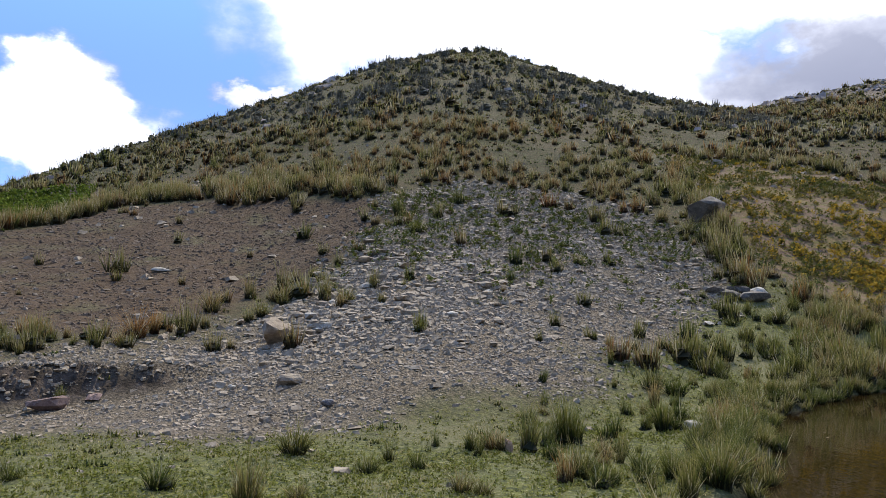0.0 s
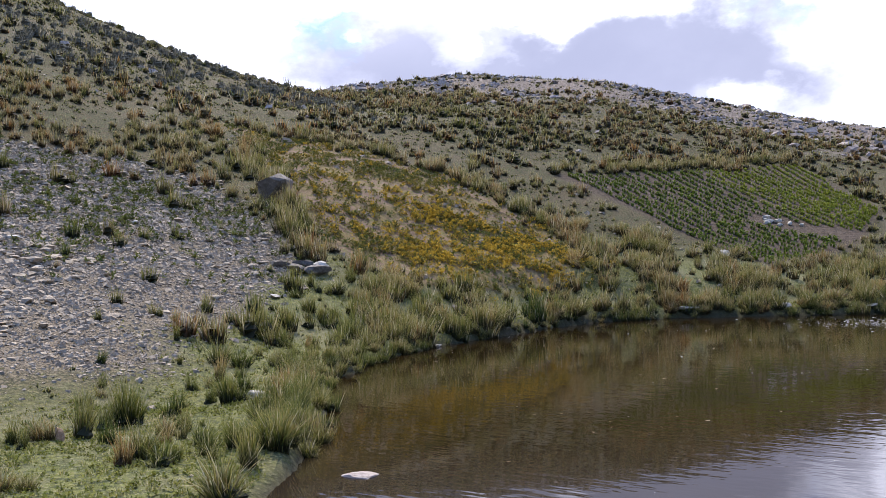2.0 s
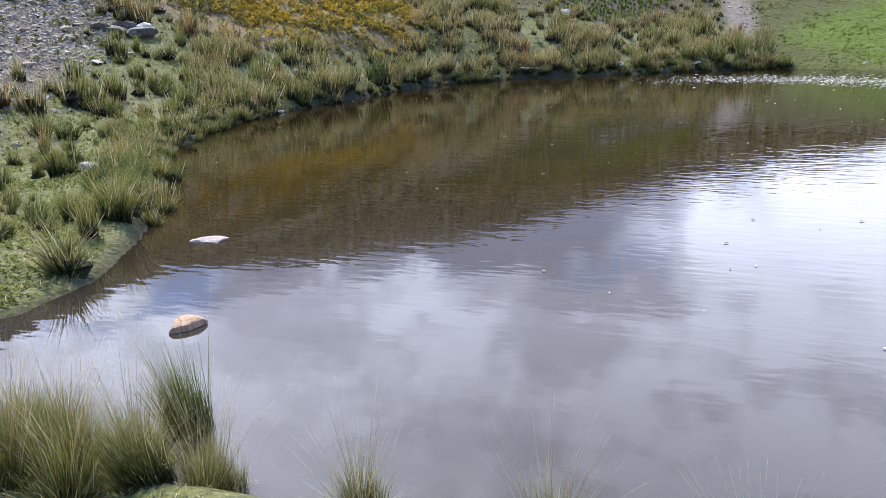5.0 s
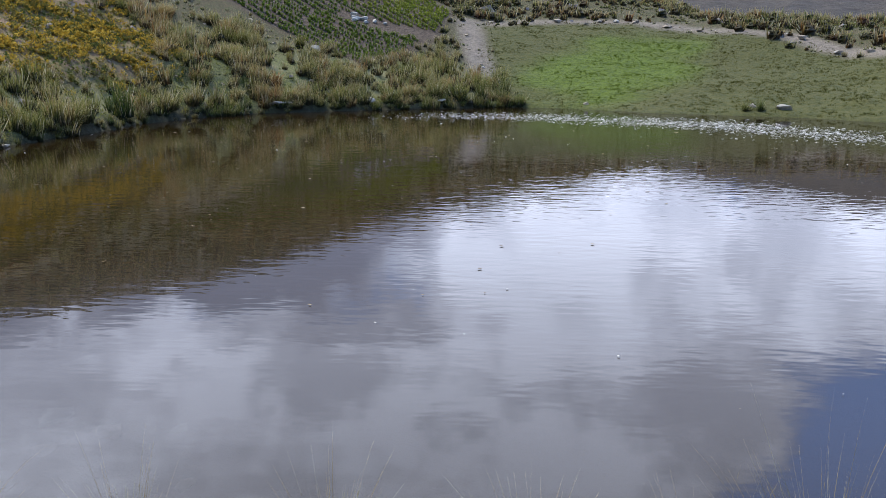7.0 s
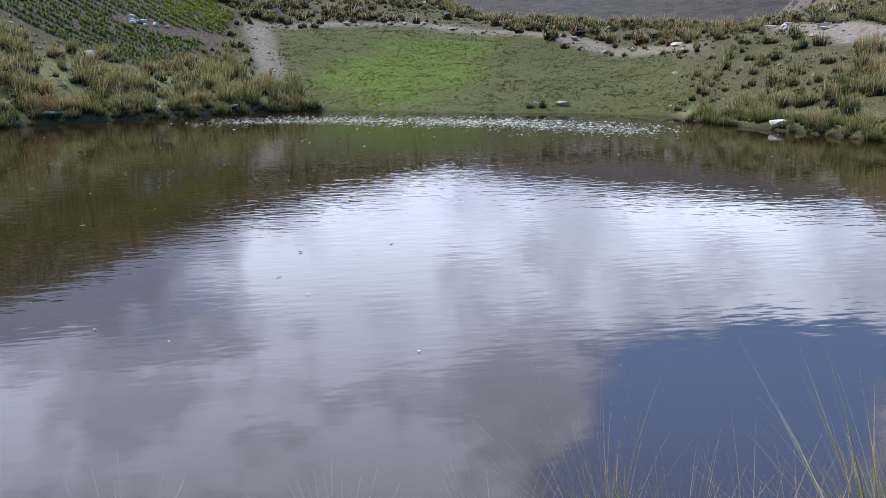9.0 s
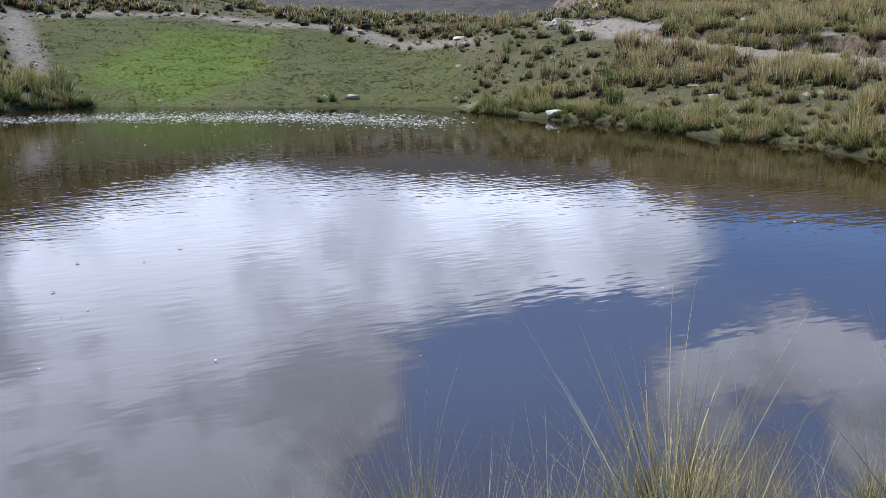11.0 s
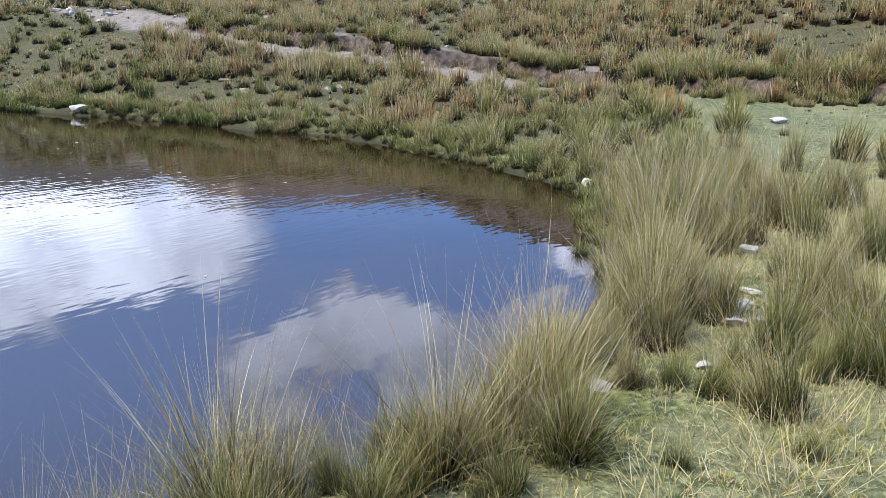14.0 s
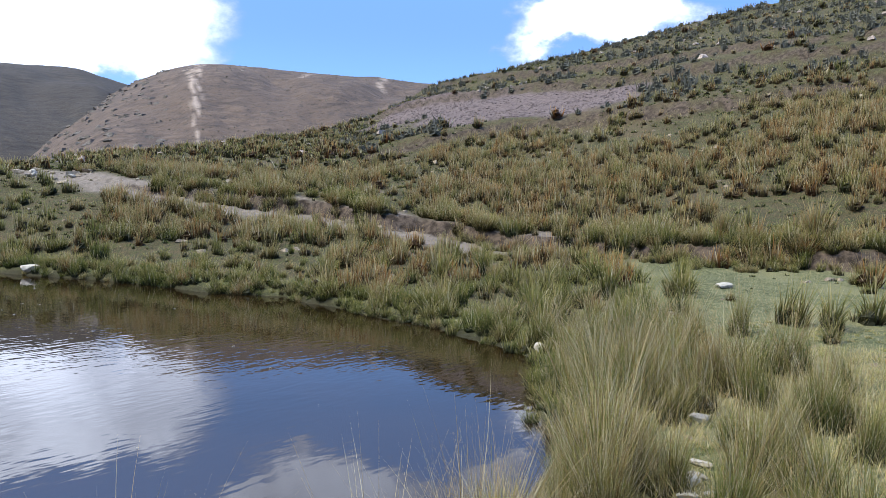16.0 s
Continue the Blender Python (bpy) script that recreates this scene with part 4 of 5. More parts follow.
TUFTS.sort(key=lambda v: math.hypot(v[0], v[1]))
for x, y, tall, tone, place in TUFTS[:299]:
    tuft(x, y, tall * (0.85 if y > 6 else 1), tone, math.hypot(x, y) < 12 and y < 6, place)
strew("far_tufts", "single tussocks of green and straw grass along the far banks", "grass", np.array([(x, y, float(height(x, y)) - 0.03, tall, tone) for x, y, tall, tone, place in TUFTS[299:]]), MIDDLE[:3] + DOME[:3], GRASS)


def free_spots(count, low, high, keep, seed, bearings=(-34, 160)):
    """Random places on land between two ranges, kept where keep(x, y, zones) is likely."""
    r = np.random.default_rng(seed)
    d = np.sqrt(r.uniform(low ** 2, high ** 2, count))
    a = np.radians(r.uniform(*bearings, count))
    x, y = d * np.sin(a), d * np.cos(a)
    dry = -inside(x, y, SHORE) > 0.12
    x, y = x[dry], y[dry]
    stay = r.random(len(x)) < keep(x, y, zones(x, y))
    x, y = x[stay], y[stay]
    return x, y, height(x, y) - 0.02, r


def open_ground(z):
    return (1 - z["scree"]) * (1 - z["plough"]) * (1 - z["ochre"]) * (1 - z["lawn"]) * (1 - z["field"]) * (1 - z["purple"]) * (1 - 0.98 * z["track"]) * (1 - 0.94 * z["bench"])


def clumpy(x, y, size, seed, low=0.35, high=0.6):
    return ramp(0.5 + 0.5 * rough(x, y, size, seed), low, high)


def upper(x, y):
    """The browner, barer upper slope above the terraces."""
    return ramp(np.degrees(np.arctan2(x, y)), 112, 122) * ramp(np.hypot(x, y), 36, 46)


# tufts of the banks within reach of the eye, single things
def shore_share(x, y):
    """How thick the bank grass stands: thickest along the water and on the slope below the track."""
    away, bearing = -inside(x, y, SHORE), np.degrees(np.arctan2(x, y))
    return np.where(bearing > 84, np.where(away < 9, 0.55, 0.35), np.where(away < 2.2, 0.55, 0.28)) * np.where(bearing < 14, np.where(away < 1.5, 0.5, 0.12), 1)


x, y, z, r = free_spots(3000, 5.5, 21, lambda x, y, q: open_ground(q) * clumpy(x, y, 1.3, 71, 0.3, 0.55) * shore_share(x, y) * ((np.hypot(x, y) > 9) | (np.degrees(np.arctan2(x, y)) < 100)), 21)
spots = np.stack([x, y, z, r.uniform(0.26, 0.6, len(x)), np.clip(r.normal(0.5, 0.14, len(x)) - 0.2 * (y > 6) * (x < 14), 0.15, 1)], -1)
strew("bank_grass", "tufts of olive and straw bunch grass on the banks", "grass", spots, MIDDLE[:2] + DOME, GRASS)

# low sward between the tussocks
LOW = [blades(8, 1.0, 1.1, 0.9, 1, 0.32, 0.3, 540 + k) for k in range(6)]
x, y, z, r = free_spots(120000, 8, 100, lambda x, y, q: np.clip(open_ground(q) * (1 - 0.7 * q["rocky"]) * (0.2 + 0.8 * clumpy(x, y, 1.8, 93, 0.35, 0.6)) * (1 - 0.75 * upper(x, y)), 0, 1), 38)
strew("low_sward", "low dull green grass between the tussocks", "grass", np.stack([x, y, z + 0.015, r.uniform(0.05, 0.13, len(x)) * (0.6 + np.hypot(x, y) / 45), np.clip(0.30 + 0.2 * ramp(np.hypot(x, y), 35, 60) + 0.2 * rough(x, y, 6, 94) + r.normal(0, 0.12, len(x)), 0, 1)], -1), LOW, GRASS)

# a fringe of grass hanging over the water's edge
r, ring, spots = np.random.default_rng(60), np.concatenate([SHORE, SHORE[:1]]), []
for (ax, ay), (bx, by) in zip(ring[5:30], ring[6:31]):
    if ax > 26.3 and by < 13:
        continue
    n = int(math.hypot(bx - ax, by - ay) * 34)
    u, e = r.random(n), r.uniform(-0.7, 0.7, n)
    x, y = ax + (bx - ax) * u - (by - ay) * e / math.hypot(bx - ax, by - ay), ay + (by - ay) * u + (bx - ax) * e / math.hypot(bx - ax, by - ay)
    z = height(x, y)
    at = (z > -0.03) & (z < 0.27)
    x, y, z = x[at], y[at], z[at]
    spots.append(np.stack([x, y, np.maximum(z, 0) - 0.03, r.uniform(0.16, 0.42, len(x)) * (0.75 + np.hypot(x, y) / 45), np.clip(r.normal(0.42, 0.17, len(x)), 0.03, 0.9)], -1))
strew("shore_grass", "fringe of green and straw grass along the waterline", "grass", np.concatenate(spots), COARSE[:3] + DOME[:4], GRASS)

# the slopes
x, y, z, r = free_spots(14000, 14, 40, lambda x, y, q: np.clip(open_ground(q) * (0.12 + 0.88 * clumpy(x, y, 2.2, 73)) * 0.85 + 0.05 * q["scree"] + 0.02 * q["plough"], 0, 1), 22)
orange = ((x - 42) ** 2 + (y - 24) ** 2 < 60) * 0.3 + 0.1 * (x < 7) * (y > 26)
tone = np.clip(0.64 + 0.12 * (np.degrees(np.arctan2(x, y)) > 98) - 0.14 * (x > 4) * (x < 14) * (y > 6) * (y < 22) + orange + 0.12 * rough(x, y, 8, 75) + r.normal(0, 0.13, len(x)), 0.15, 1)
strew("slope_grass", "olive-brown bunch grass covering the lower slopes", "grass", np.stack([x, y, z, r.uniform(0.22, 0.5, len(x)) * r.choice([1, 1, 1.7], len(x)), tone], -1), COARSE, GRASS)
x, y, z, r = free_spots(46000, 40, 100, lambda x, y, q: np.clip(open_ground(q) * (1 - 0.8 * q["rocky"]) * (0.1 + 0.9 * clumpy(x, y, 3, 77)) * 0.9 * (1 - 0.45 * upper(x, y)), 0, 1), 23)
tone = np.clip(0.72 + 0.04 * (np.degrees(np.arctan2(x, y)) > 98) - 0.16 * ramp(y, 42, 60) * (x < 16) + 0.15 * rough(x, y, 14, 79) + r.normal(0, 0.13, len(x)), 0.1, 1)
size = r.uniform(0.25, 0.6, len(x)) * r.choice([1, 1, 1.7], len(x))
grey = r.random(len(x)) < 0.75 * ramp(z, 9.5, 14.5) * (x < 24) + 0.75 * upper(x, y)
spots = np.stack([x, y, z, size, tone], -1)
strew("hill_grass", "dark olive tussocks and scrub on the upper hills", "grass", spots[~grey], SCRUB, GRASS)
strew("hill_scrub", "rounded grey-green scrub bushes on the upper hills", "scrub", spots[grey], SCRUB, SCRUBBY)

r = np.random.default_rng(45)
i, j, u, v = r.integers(4, 31, 1500), r.integers(0, FAR.shape[1] - 1, 1500), r.random((1500, 1)), r.random((1500, 1))
p = (FAR[i, j] * (1 - u) + FAR[i, j + 1] * u) * (1 - v) + (FAR[i + 1, j] * (1 - u) + FAR[i + 1, j + 1] * u) * v
strew("far_scrub", "dark dots of scrub on the bare far hill", "scrub", np.column_stack([p - (0, 0, 0.1), r.uniform(0.15, 0.45, len(p)), 0 * u]), SCRUB, SCRUBBY)
edge = p[:, 0] / np.hypot(p[:, 0], p[:, 1]) > math.sin(radians(103.5))
edge &= p[:, 1] > -0.235 * p[:, 0]
strew("far_crags", "dark rocks along the ridge of the far hill", "rocks", np.column_stack([p - (0, 0, 0.1), r.uniform(0.4, 1.3, len(p)), 0 * u])[edge], CHIPS, CRAG)

# tall straw-coloured tussocks on the slope above the worn bank
x, y, z, r = free_spots(5200, 19, 46, lambda x, y, q: open_ground(q) * clumpy(x, y, 3.0, 72, 0.35, 0.6) * ramp(np.hypot(x, y), 20.5, 22.5) * ramp(-np.hypot(x, y), -44, -30), 30, (100, 160))
strew("tussock_belt", "tall straw-coloured tussocks on the slope above the track", "grass", np.stack([x, y, z, r.uniform(0.35, 0.85, len(x)), np.clip(r.normal(0.77, 0.1, len(x)), 0, 1)], -1), COARSE, GRASS)

# tussocks hanging over the worn bank, and a few at its foot
r = np.random.default_rng(55)
a, d = r.uniform(103, 159, 620), r.normal(0.75, 0.45, 620)
low = (r.random(620) < 0.3) & (a > 124)
d = bank_edge(a) + np.where(low, -np.abs(d) * 0.6, d)
x, y = d * np.sin(np.radians(a)), d * np.cos(np.radians(a))
keep = low | (clumpy(x, y, 1.8, 58, 0.3, 0.5) > 0.4)
strew("bank_tussocks", "straw tussocks hanging over the edge of the worn bank", "grass", np.stack([x, y, height(x, y) - 0.04, np.where(low, 0.55, 1) * r.uniform(0.35, 0.85, 620), np.clip(r.normal(0.58, 0.14, 620), 0, 1)], -1)[keep], COARSE[:3] + DOME[:4], GRASS)

# mounded yellow-green tussocks on the far bank
x, y, z, r = free_spots(6500, 12, 35, lambda x, y, q: open_ground(q) * (0.08 + 0.7 * clumpy(x, y, 1.3, 74, 0.5, 0.62)) * ramp(inside(x, y, SHORE), -8.5, -5.0), 46, (24, 68))
strew("bank_mounds", "mounded yellow-green tussocks crowding the far bank", "grass", np.stack([x, y, z, r.uniform(0.35, 0.85, len(x)) * (0.55 + np.hypot(x, y) / 55), np.clip(r.normal(0.6, 0.15, len(x)) + 0.08 * (x > 13) * (x < 22), 0.08, 0.95)], -1), COARSE[:4] + DOME[:3], GRASS)

# rows of tussocks along the field edges
HEDGES = [[(-15.5, 21.5), (-13.6, 26.0), (-12.8, 29.6), (-12.0, 30.4), (-8.3, 30.9), (-2.0, 27.7)], [(-13.0, 30.6), (-8.0, 31.8), (-4.0, 30.0)], [(11.0, 39.2), (18.9, 32.0), (20.4, 26.0), (20.6, 22.6)], [(26, 33.8), (37, 34.4), (48, 34.8)], [(8.6, 33.0), (8.9, 26.5), (8.0, 22.5), (8.0, 20.0)]]
spots = []
for line in HEDGES:
    for (ax, ay), (bx, by) in zip(line[:-1], line[1:]):
        for k in range(int(math.hypot(bx - ax, by - ay) * (8 if ax < 0 else 5))):
            u, e = rng.random(), rng.normal(0, 0.45)
            px, py = ax + (bx - ax) * u + e * 0.7, ay + (by - ay) * u + e
            spots.append((px, py, float(height(px, py)) - 0.03, rng.uniform(0.45, 1.0), float(np.clip(rng.normal(0.66, 0.12), 0.1, 1))))
strew("hedge_grass", "rows of straw-brown tussocks along the field edges", "grass", np.array(spots), COARSE, GRASS)

# short turf near by
SHORT = [(v, f, np.clip(q + 0.4, 0, 1), o) for v, f, q, o in (blades(26, 1.0, 0.9, 0.9, 2, 0.12, 0.8, 500 + k) for k in range(4))]
x, y, z, r = free_spots(15000, 1.2, 13, lambda x, y, q: np.clip(q["turf"] * (0.3 + 0.7 * clumpy(x, y, 0.9, 81)), 0, 1), 24)
tone = np.clip(0.36 + 0.2 * rough(x, y, 1.5, 83) + 0.12 * (x > 1.5) * (y < 0) + r.normal(0, 0.1, len(x)), 0, 1)
strew("short_turf", "short green turf on the damp ground by the water", "grass", np.stack([x, y, z + 0.01, r.uniform(0.025, 0.075, len(x)), tone], -1), SHORT, GRASS)
LITTER = [(v, f, np.clip(q + 0.55, 0, 1), 0.6 + 0.4 * o) for v, f, q, o in (blades(16, 1.0, 1.3, 1.5, 2, 0.022, 0.12, 520 + k) for k in range(4))]
x, y, z, r = free_spots(9000, 1.6, 11, lambda x, y, q: 0.8 * q["dry"], 28, (100, 160))
strew("dead_straw", "pale dead straw matted on the dry bench", "straw", np.stack([x, y, z + 0.02, r.uniform(0.10, 0.22, len(x)), np.clip(r.normal(0.55, 0.12, len(x)), 0, 1)], -1), LITTER, GRASS)
x, y, z, r = free_spots(26000, 26, 48, lambda x, y, q: q["lawn"] * (0.2 + 0.8 * clumpy(x, y, 0.7, 97, 0.4, 0.6)), 25, (58, 92))
spots = np.stack([x, y, z + 0.01, r.uniform(0.04, 0.1, len(x)), 0 * x], -1)
lush = zones(x, y)["lush"] > 0.5
TURFLET = [blades(9, 1.0, 0.9, 0.9, 1, 0.2, 0.8, 560 + k) for k in range(4)]
strew("lawn_grass", "dull green grazed grass on the flat beyond the pond", "grass", spots[~lush], TURFLET, SWARD)
strew("lush_grass", "bright yellow-green patch of lush grass on the flat", "grass", spots[lush], TURFLET, LUSH)


# ---- herbs and crops ----
def leaf_clump(seed, count=14):
    r = np.random.default_rng(seed)
    verts, tris, tips, odds = [], [], [], []
    for k in range(count):
        a, up = r.random() * 2 * math.pi, r.uniform(0.1, 1.1)
        p = np.array([math.cos(a) * r.uniform(0, 0.35), math.sin(a) * r.uniform(0, 0.35), r.uniform(0.15, 0.75)])
        d = np.array([math.cos(a) * math.cos(up), math.sin(a) * math.cos(up), math.sin(up)]) * r.uniform(0.3, 0.5)
        s = np.array([-math.sin(a), math.cos(a), 0]) * r.uniform(0.10, 0.17)
        b0 = len(verts)
        verts += [p, p + d * 0.5 + s, p + d, p + d * 0.5 - s]
        tris += [(b0, b0 + 1, b0 + 2), (b0, b0 + 2, b0 + 3)]
        tips += [0.3, 0.6, 1, 0.6]
        odds += [r.random()] * 4
    return np.array(verts), np.array(tris), np.array(tips), np.array(odds)


LEAFY = [leaf_clump(600 + k) for k in range(5)]
BUSHY = [cored(leaf_clump(620 + k, 20), 0.32, 0.6, 640 + k) for k in range(5)]
GOLD = np.array([(13.0, 25.2), (16.2, 26.4), (19.6, 24.2), (19.4, 21.4), (15.0, 20.2), (12.6, 21.6)])
x, y, z, r = free_spots(80000, 18, 42, lambda x, y, q: np.clip(q["ochre"] * (0.2 + 0.5 * zone(x, y, GOLD, 4.0, 4.0)) * (0.15 + 0.85 * clumpy(x, y, 0.7, 85, 0.4, 0.6)), 0, 1), 26, (12, 46))
gold = r.random(len(x)) < 0.15 + 0.7 * zone(x, y, GOLD, 4.0, 4.0)
spots = np.stack([x, y, z, r.uniform(0.08, 0.24, len(x)), x * 0], -1)
strew("ochre_herbs", "low yellow-ochre herbs on the stony fallow strip", "herbs", spots[gold], LEAFY, HERB)
strew("olive_herbs", "low olive-green herbs on the stony fallow strip", "herbs", spots[~gold], LEAFY, OLIVE)
x, y, z, r = free_spots(20000, 18, 42, lambda x, y, q: np.clip(q["ochre"] * clumpy(x, y, 0.8, 86) * (0.15 + 0.85 * clumpy(x, y, 4.0, 88)), 0, 1), 29, (12, 46))
strew("green_herbs", "small dull green herbs on the stony fallow strip", "herbs", np.stack([x, y, z, r.uniform(0.08, 0.2, len(x)), x * 0], -1), LEAFY, WEED)
x, y, z, r = free_spots(7000, 9, 31, lambda x, y, q: q["scree"] * (0.2 + 0.8 * clumpy(x, y, 1.5, 87)) * ramp(y, 15, 24), 27, (-8, 24))
strew("scree_herbs", "small green herbs among the loose stones", "herbs", np.stack([x, y, z, r.uniform(0.08, 0.24, len(x)), x * 0], -1), LEAFY, WEED)


SPRIG = [leaf_clump(660 + k, 6) for k in range(5)]
x, y, z, r = free_spots(34000, 4.2, 10, lambda x, y, q: np.clip(q["turf"] * (0.25 + 0.75 * clumpy(x, y, 0.6, 96, 0.35, 0.6)), 0, 1), 39, (-32, 30))
xx, yy, zz, rr = free_spots(34000, 9, 30, lambda x, y, q: np.clip(ramp(inside(x, y, SHORE), -5.5, -3.0) * (1 - q["scree"]) * (1 - q["ochre"]) * (0.25 + 0.75 * clumpy(x, y, 0.8, 98, 0.35, 0.6)), 0, 1), 47, (4, 66))
strew("bank_weeds", "mat of small green leaves between the tussocks of the bank", "herbs", np.stack([xx, yy, zz - 0.005, rr.uniform(0.05, 0.11, len(xx)) * (0.6 + np.hypot(xx, yy) / 40), xx * 0], -1), SPRIG, MAT)
strew("spit_weeds", "mat of small leafy weeds in the damp turf", "herbs", np.stack([x, y, z - 0.005, r.uniform(0.025, 0.07, len(x)), x * 0], -1), SPRIG, MAT)


def crop_row(start, end, ring, tall, words, r, leaves):
    """One row of a crop between two places."""
    t = np.arange(0, math.dist(start, end), 0.19)
    u = (np.array(end) - start) / math.dist(start, end)
    p = np.array(start) + np.outer(t, u) + r.normal(0, 0.03, (len(t), 2))
    p = p[(inside(p[:, 0], p[:, 1], ring) > 0.2) & (r.random(len(t)) < 0.95) & (along(p[:, 0], p[:, 1], [(33.0, 25.3), (34.6, 21.8)]) > 0.9)]
    if len(p) < 5:
        return
    spots = np.stack([p[:, 0], p[:, 1], height(p[:, 0], p[:, 1]) + 0.02, r.uniform(0.75, 1.2, len(p)) * tall, 0 * p[:, 0]], -1)
    tagged(strew("crop_row", words, "crop row", spots, BUSHY, leaves), group="rows of the green field")


r = np.random.default_rng(31)
for k in range(30):
    q = k / 29
    words, leaves = ("row of dark green potato plants on ridged soil", CROP) if q < 0.5 else ("row of yellow-green potato plants on ridged soil", CROP_PALE)
    crop_row((26.3 + 21.6 * q, 33.6 + 0.6 * q), (26.6 + 14.6 * q, 19.8 + 4.0 * q), FIELD, 0.19, words, r, leaves)
for k in range(16):
    crop_row((-31, 22 + 1.3 * k), (-12.5, 25.5 + 0.85 * k), CROP2, 0.28, "row of dark green crop plants above the ploughed field", r, CROP)

# ---- stones ----
def rock_mesh(seed, detail, flat=0.6, sharp=0.28, faces=13):
    bm = bmesh.new()
    bmesh.ops.create_icosphere(bm, subdivisions=detail, radius=0.5)
    r = random.Random(seed)
    shift = Vector((r.uniform(-9, 9), r.uniform(-9, 9), r.uniform(-9, 9)))
    cuts = [(Vector((r.gauss(0, 1), r.gauss(0, 1), r.gauss(0, 0.8))).normalized(), r.uniform(0.24, 0.4)) for _ in range(faces)]
    for v in bm.verts:
        v.co *= 1.15 + sharp * noise.noise(v.co * 2.2 + shift) + 0.1 * noise.noise(v.co * 6 + shift)
        for n, far in cuts:
            over = v.co.dot(n) - far
            if over > 0:
                v.co -= n * over
        v.co.z *= flat
    me = bpy.data.meshes.new("stone")
    bm.to_mesh(me)
    bm.free()
    return me


ROCKS = {}


def stone(x, y, wide, made, words, name="stone", flat=0.6, stretch=1.0, turn=None, sink=0.12, tilt=0.0, detail=2, lift=0.0, group="", shape=None, faces=13):
    key = (name, made.name, int(rng.integers(0, 6)) if shape is None else shape, detail, round(flat, 2), faces)
    if key not in ROCKS:
        ROCKS[key] = rock_mesh(key[2] + 40, detail, flat, faces=faces)
        ROCKS[key].materials.append(made)
    ob = new(name, ROCKS[key])
    ground = max(float(height(x, y)), -0.25)
    ob.matrix_world = pose(x, y, ground + lift + wide * flat * (0.42 - sink), tilt, 0, rng.uniform(0, 360) if turn is None else turn) @ Matrix.Diagonal((wide * 1.15 * stretch, wide * 1.1, wide * 1.1, 1))
    return tagged(ob, words, "rock" if wide > 0.5 else "stone", group)


stone(8.5, 25.6, 1.4, CRAG, "big dark boulder jutting from the grassy slope", "boulder", 0.7, 1.2, -35, 0.15, 12, 3, faces=16, shape=2)
for x, y, wide in ((7.0, 19.3, 0.6), (7.45, 19.15, 0.5), (6.75, 19.6, 0.42), (7.25, 19.6, 0.5)):
    stone(x, y, wide, CRAG, "dark rock of the outcrop at the foot of the scree", "rock_outcrop", 0.55, 1.3, None, 0.2, 8, 2, faces=9)
stone(7.7, 19.5, 0.55, PALE, "pale slab beside the dark outcrop", "stone", 0.4, 1.3, 30)
stone(-2.98, 14.3, 0.75, TAN, "tan block of stone tilted on the scree edge", "stone", 0.85, 1.0, 30, 0.12, 24, 3, faces=24, shape=0)
stone(-2.28, 14.75, 0.42, PALE, "pale grey stone on the scree edge", flat=0.55)
stone(-2.24, 11.65, 0.42, STONE, "flat grey stone on the gravel", flat=0.4)
stone(-7.18, 20.2, 0.3, PALE, "long pale stone lying on the ploughed field", flat=0.4, stretch=2.0, turn=25)
stone(-5.51, 11.2, 0.5, RUST, "reddish rock below the cut bank", flat=0.55)
stone(-5.1, 11.7, 0.26, RUST, "small reddish rock below the cut bank")
stone(0.17, 15.3, 0.32, PALE, "pale flat stone on the scree", flat=0.4)
stone(5.69, 17.2, 0.28, PALE, "white stone on the grass", flat=0.4)
stone(0.65, 8.15, 0.11, SAND, "pale upright stone beside a tuft", flat=1.7, turn=0, faces=20, detail=3)
stone(-1.49, 10.35, 0.17, DARK, "dark stone on the gravel")
stone(-3.07, 11.7, 0.16, PALE, "white stone on the gravel")
stone(3.0, 9.7, 0.2, PALE, "pale stone among the shore grass")
stone(1.76, 4.22, 0.2, SAND, "tan striped rock standing out of the water", flat=0.48, turn=-20, lift=0.22, detail=3, faces=6, shape=3)
stone(1.11, 3.48, 0.15, DARK, "small dark rock at the water's edge", flat=0.6, lift=0.03, sink=0.2, detail=3, faces=6, shape=5)
stone(2.8, 6.1, 0.24, ROSE, "pale flat stone just above the water", flat=0.45, stretch=1.25, turn=-25, lift=0.1, detail=3, faces=5, shape=1)
stone(28.8, 4.2, 0.42, PALE, "white stone at the edge of the lawn", flat=0.75, stretch=1.1, faces=10, shape=4, sink=0.2)
stone(8.95, 15.6, 0.26, PALE, "white stone at the waterline", flat=0.5)
stone(20.5, 18.95, 0.6, PALE, "pale flat stone at the waterline", flat=0.3, stretch=1.3)
stone(23.5, 17.35, 0.45, PALE, "pale stone at the waterline", flat=0.45)
stone(25.9, 15.8, 0.4, PALE, "pale stone at the waterline", flat=0.4)
stone(21.77, -2.25, 0.55, PALE, "pale stone at the foot of the bank", flat=0.35)
stone(7.73, -6.95, 0.24, PALE, "pale stone at the waterline", flat=0.5)
stone(26.0, 22.0, 0.5, PALE, "stone of a small heap beside the field")
for x, y, wide in ((33.0, 25.3, 0.5), (33.4, 25.0, 0.4), (32.7, 25.1, 0.35), (33.3, 25.6, 0.45), (33.7, 24.6, 0.35), (33.1, 24.7, 0.3), (34.0, 24.2, 0.3)):
    stone(x, y, wide, PALE, "stone of the small heap in the potato field", flat=0.6, group="stone heap in the field")
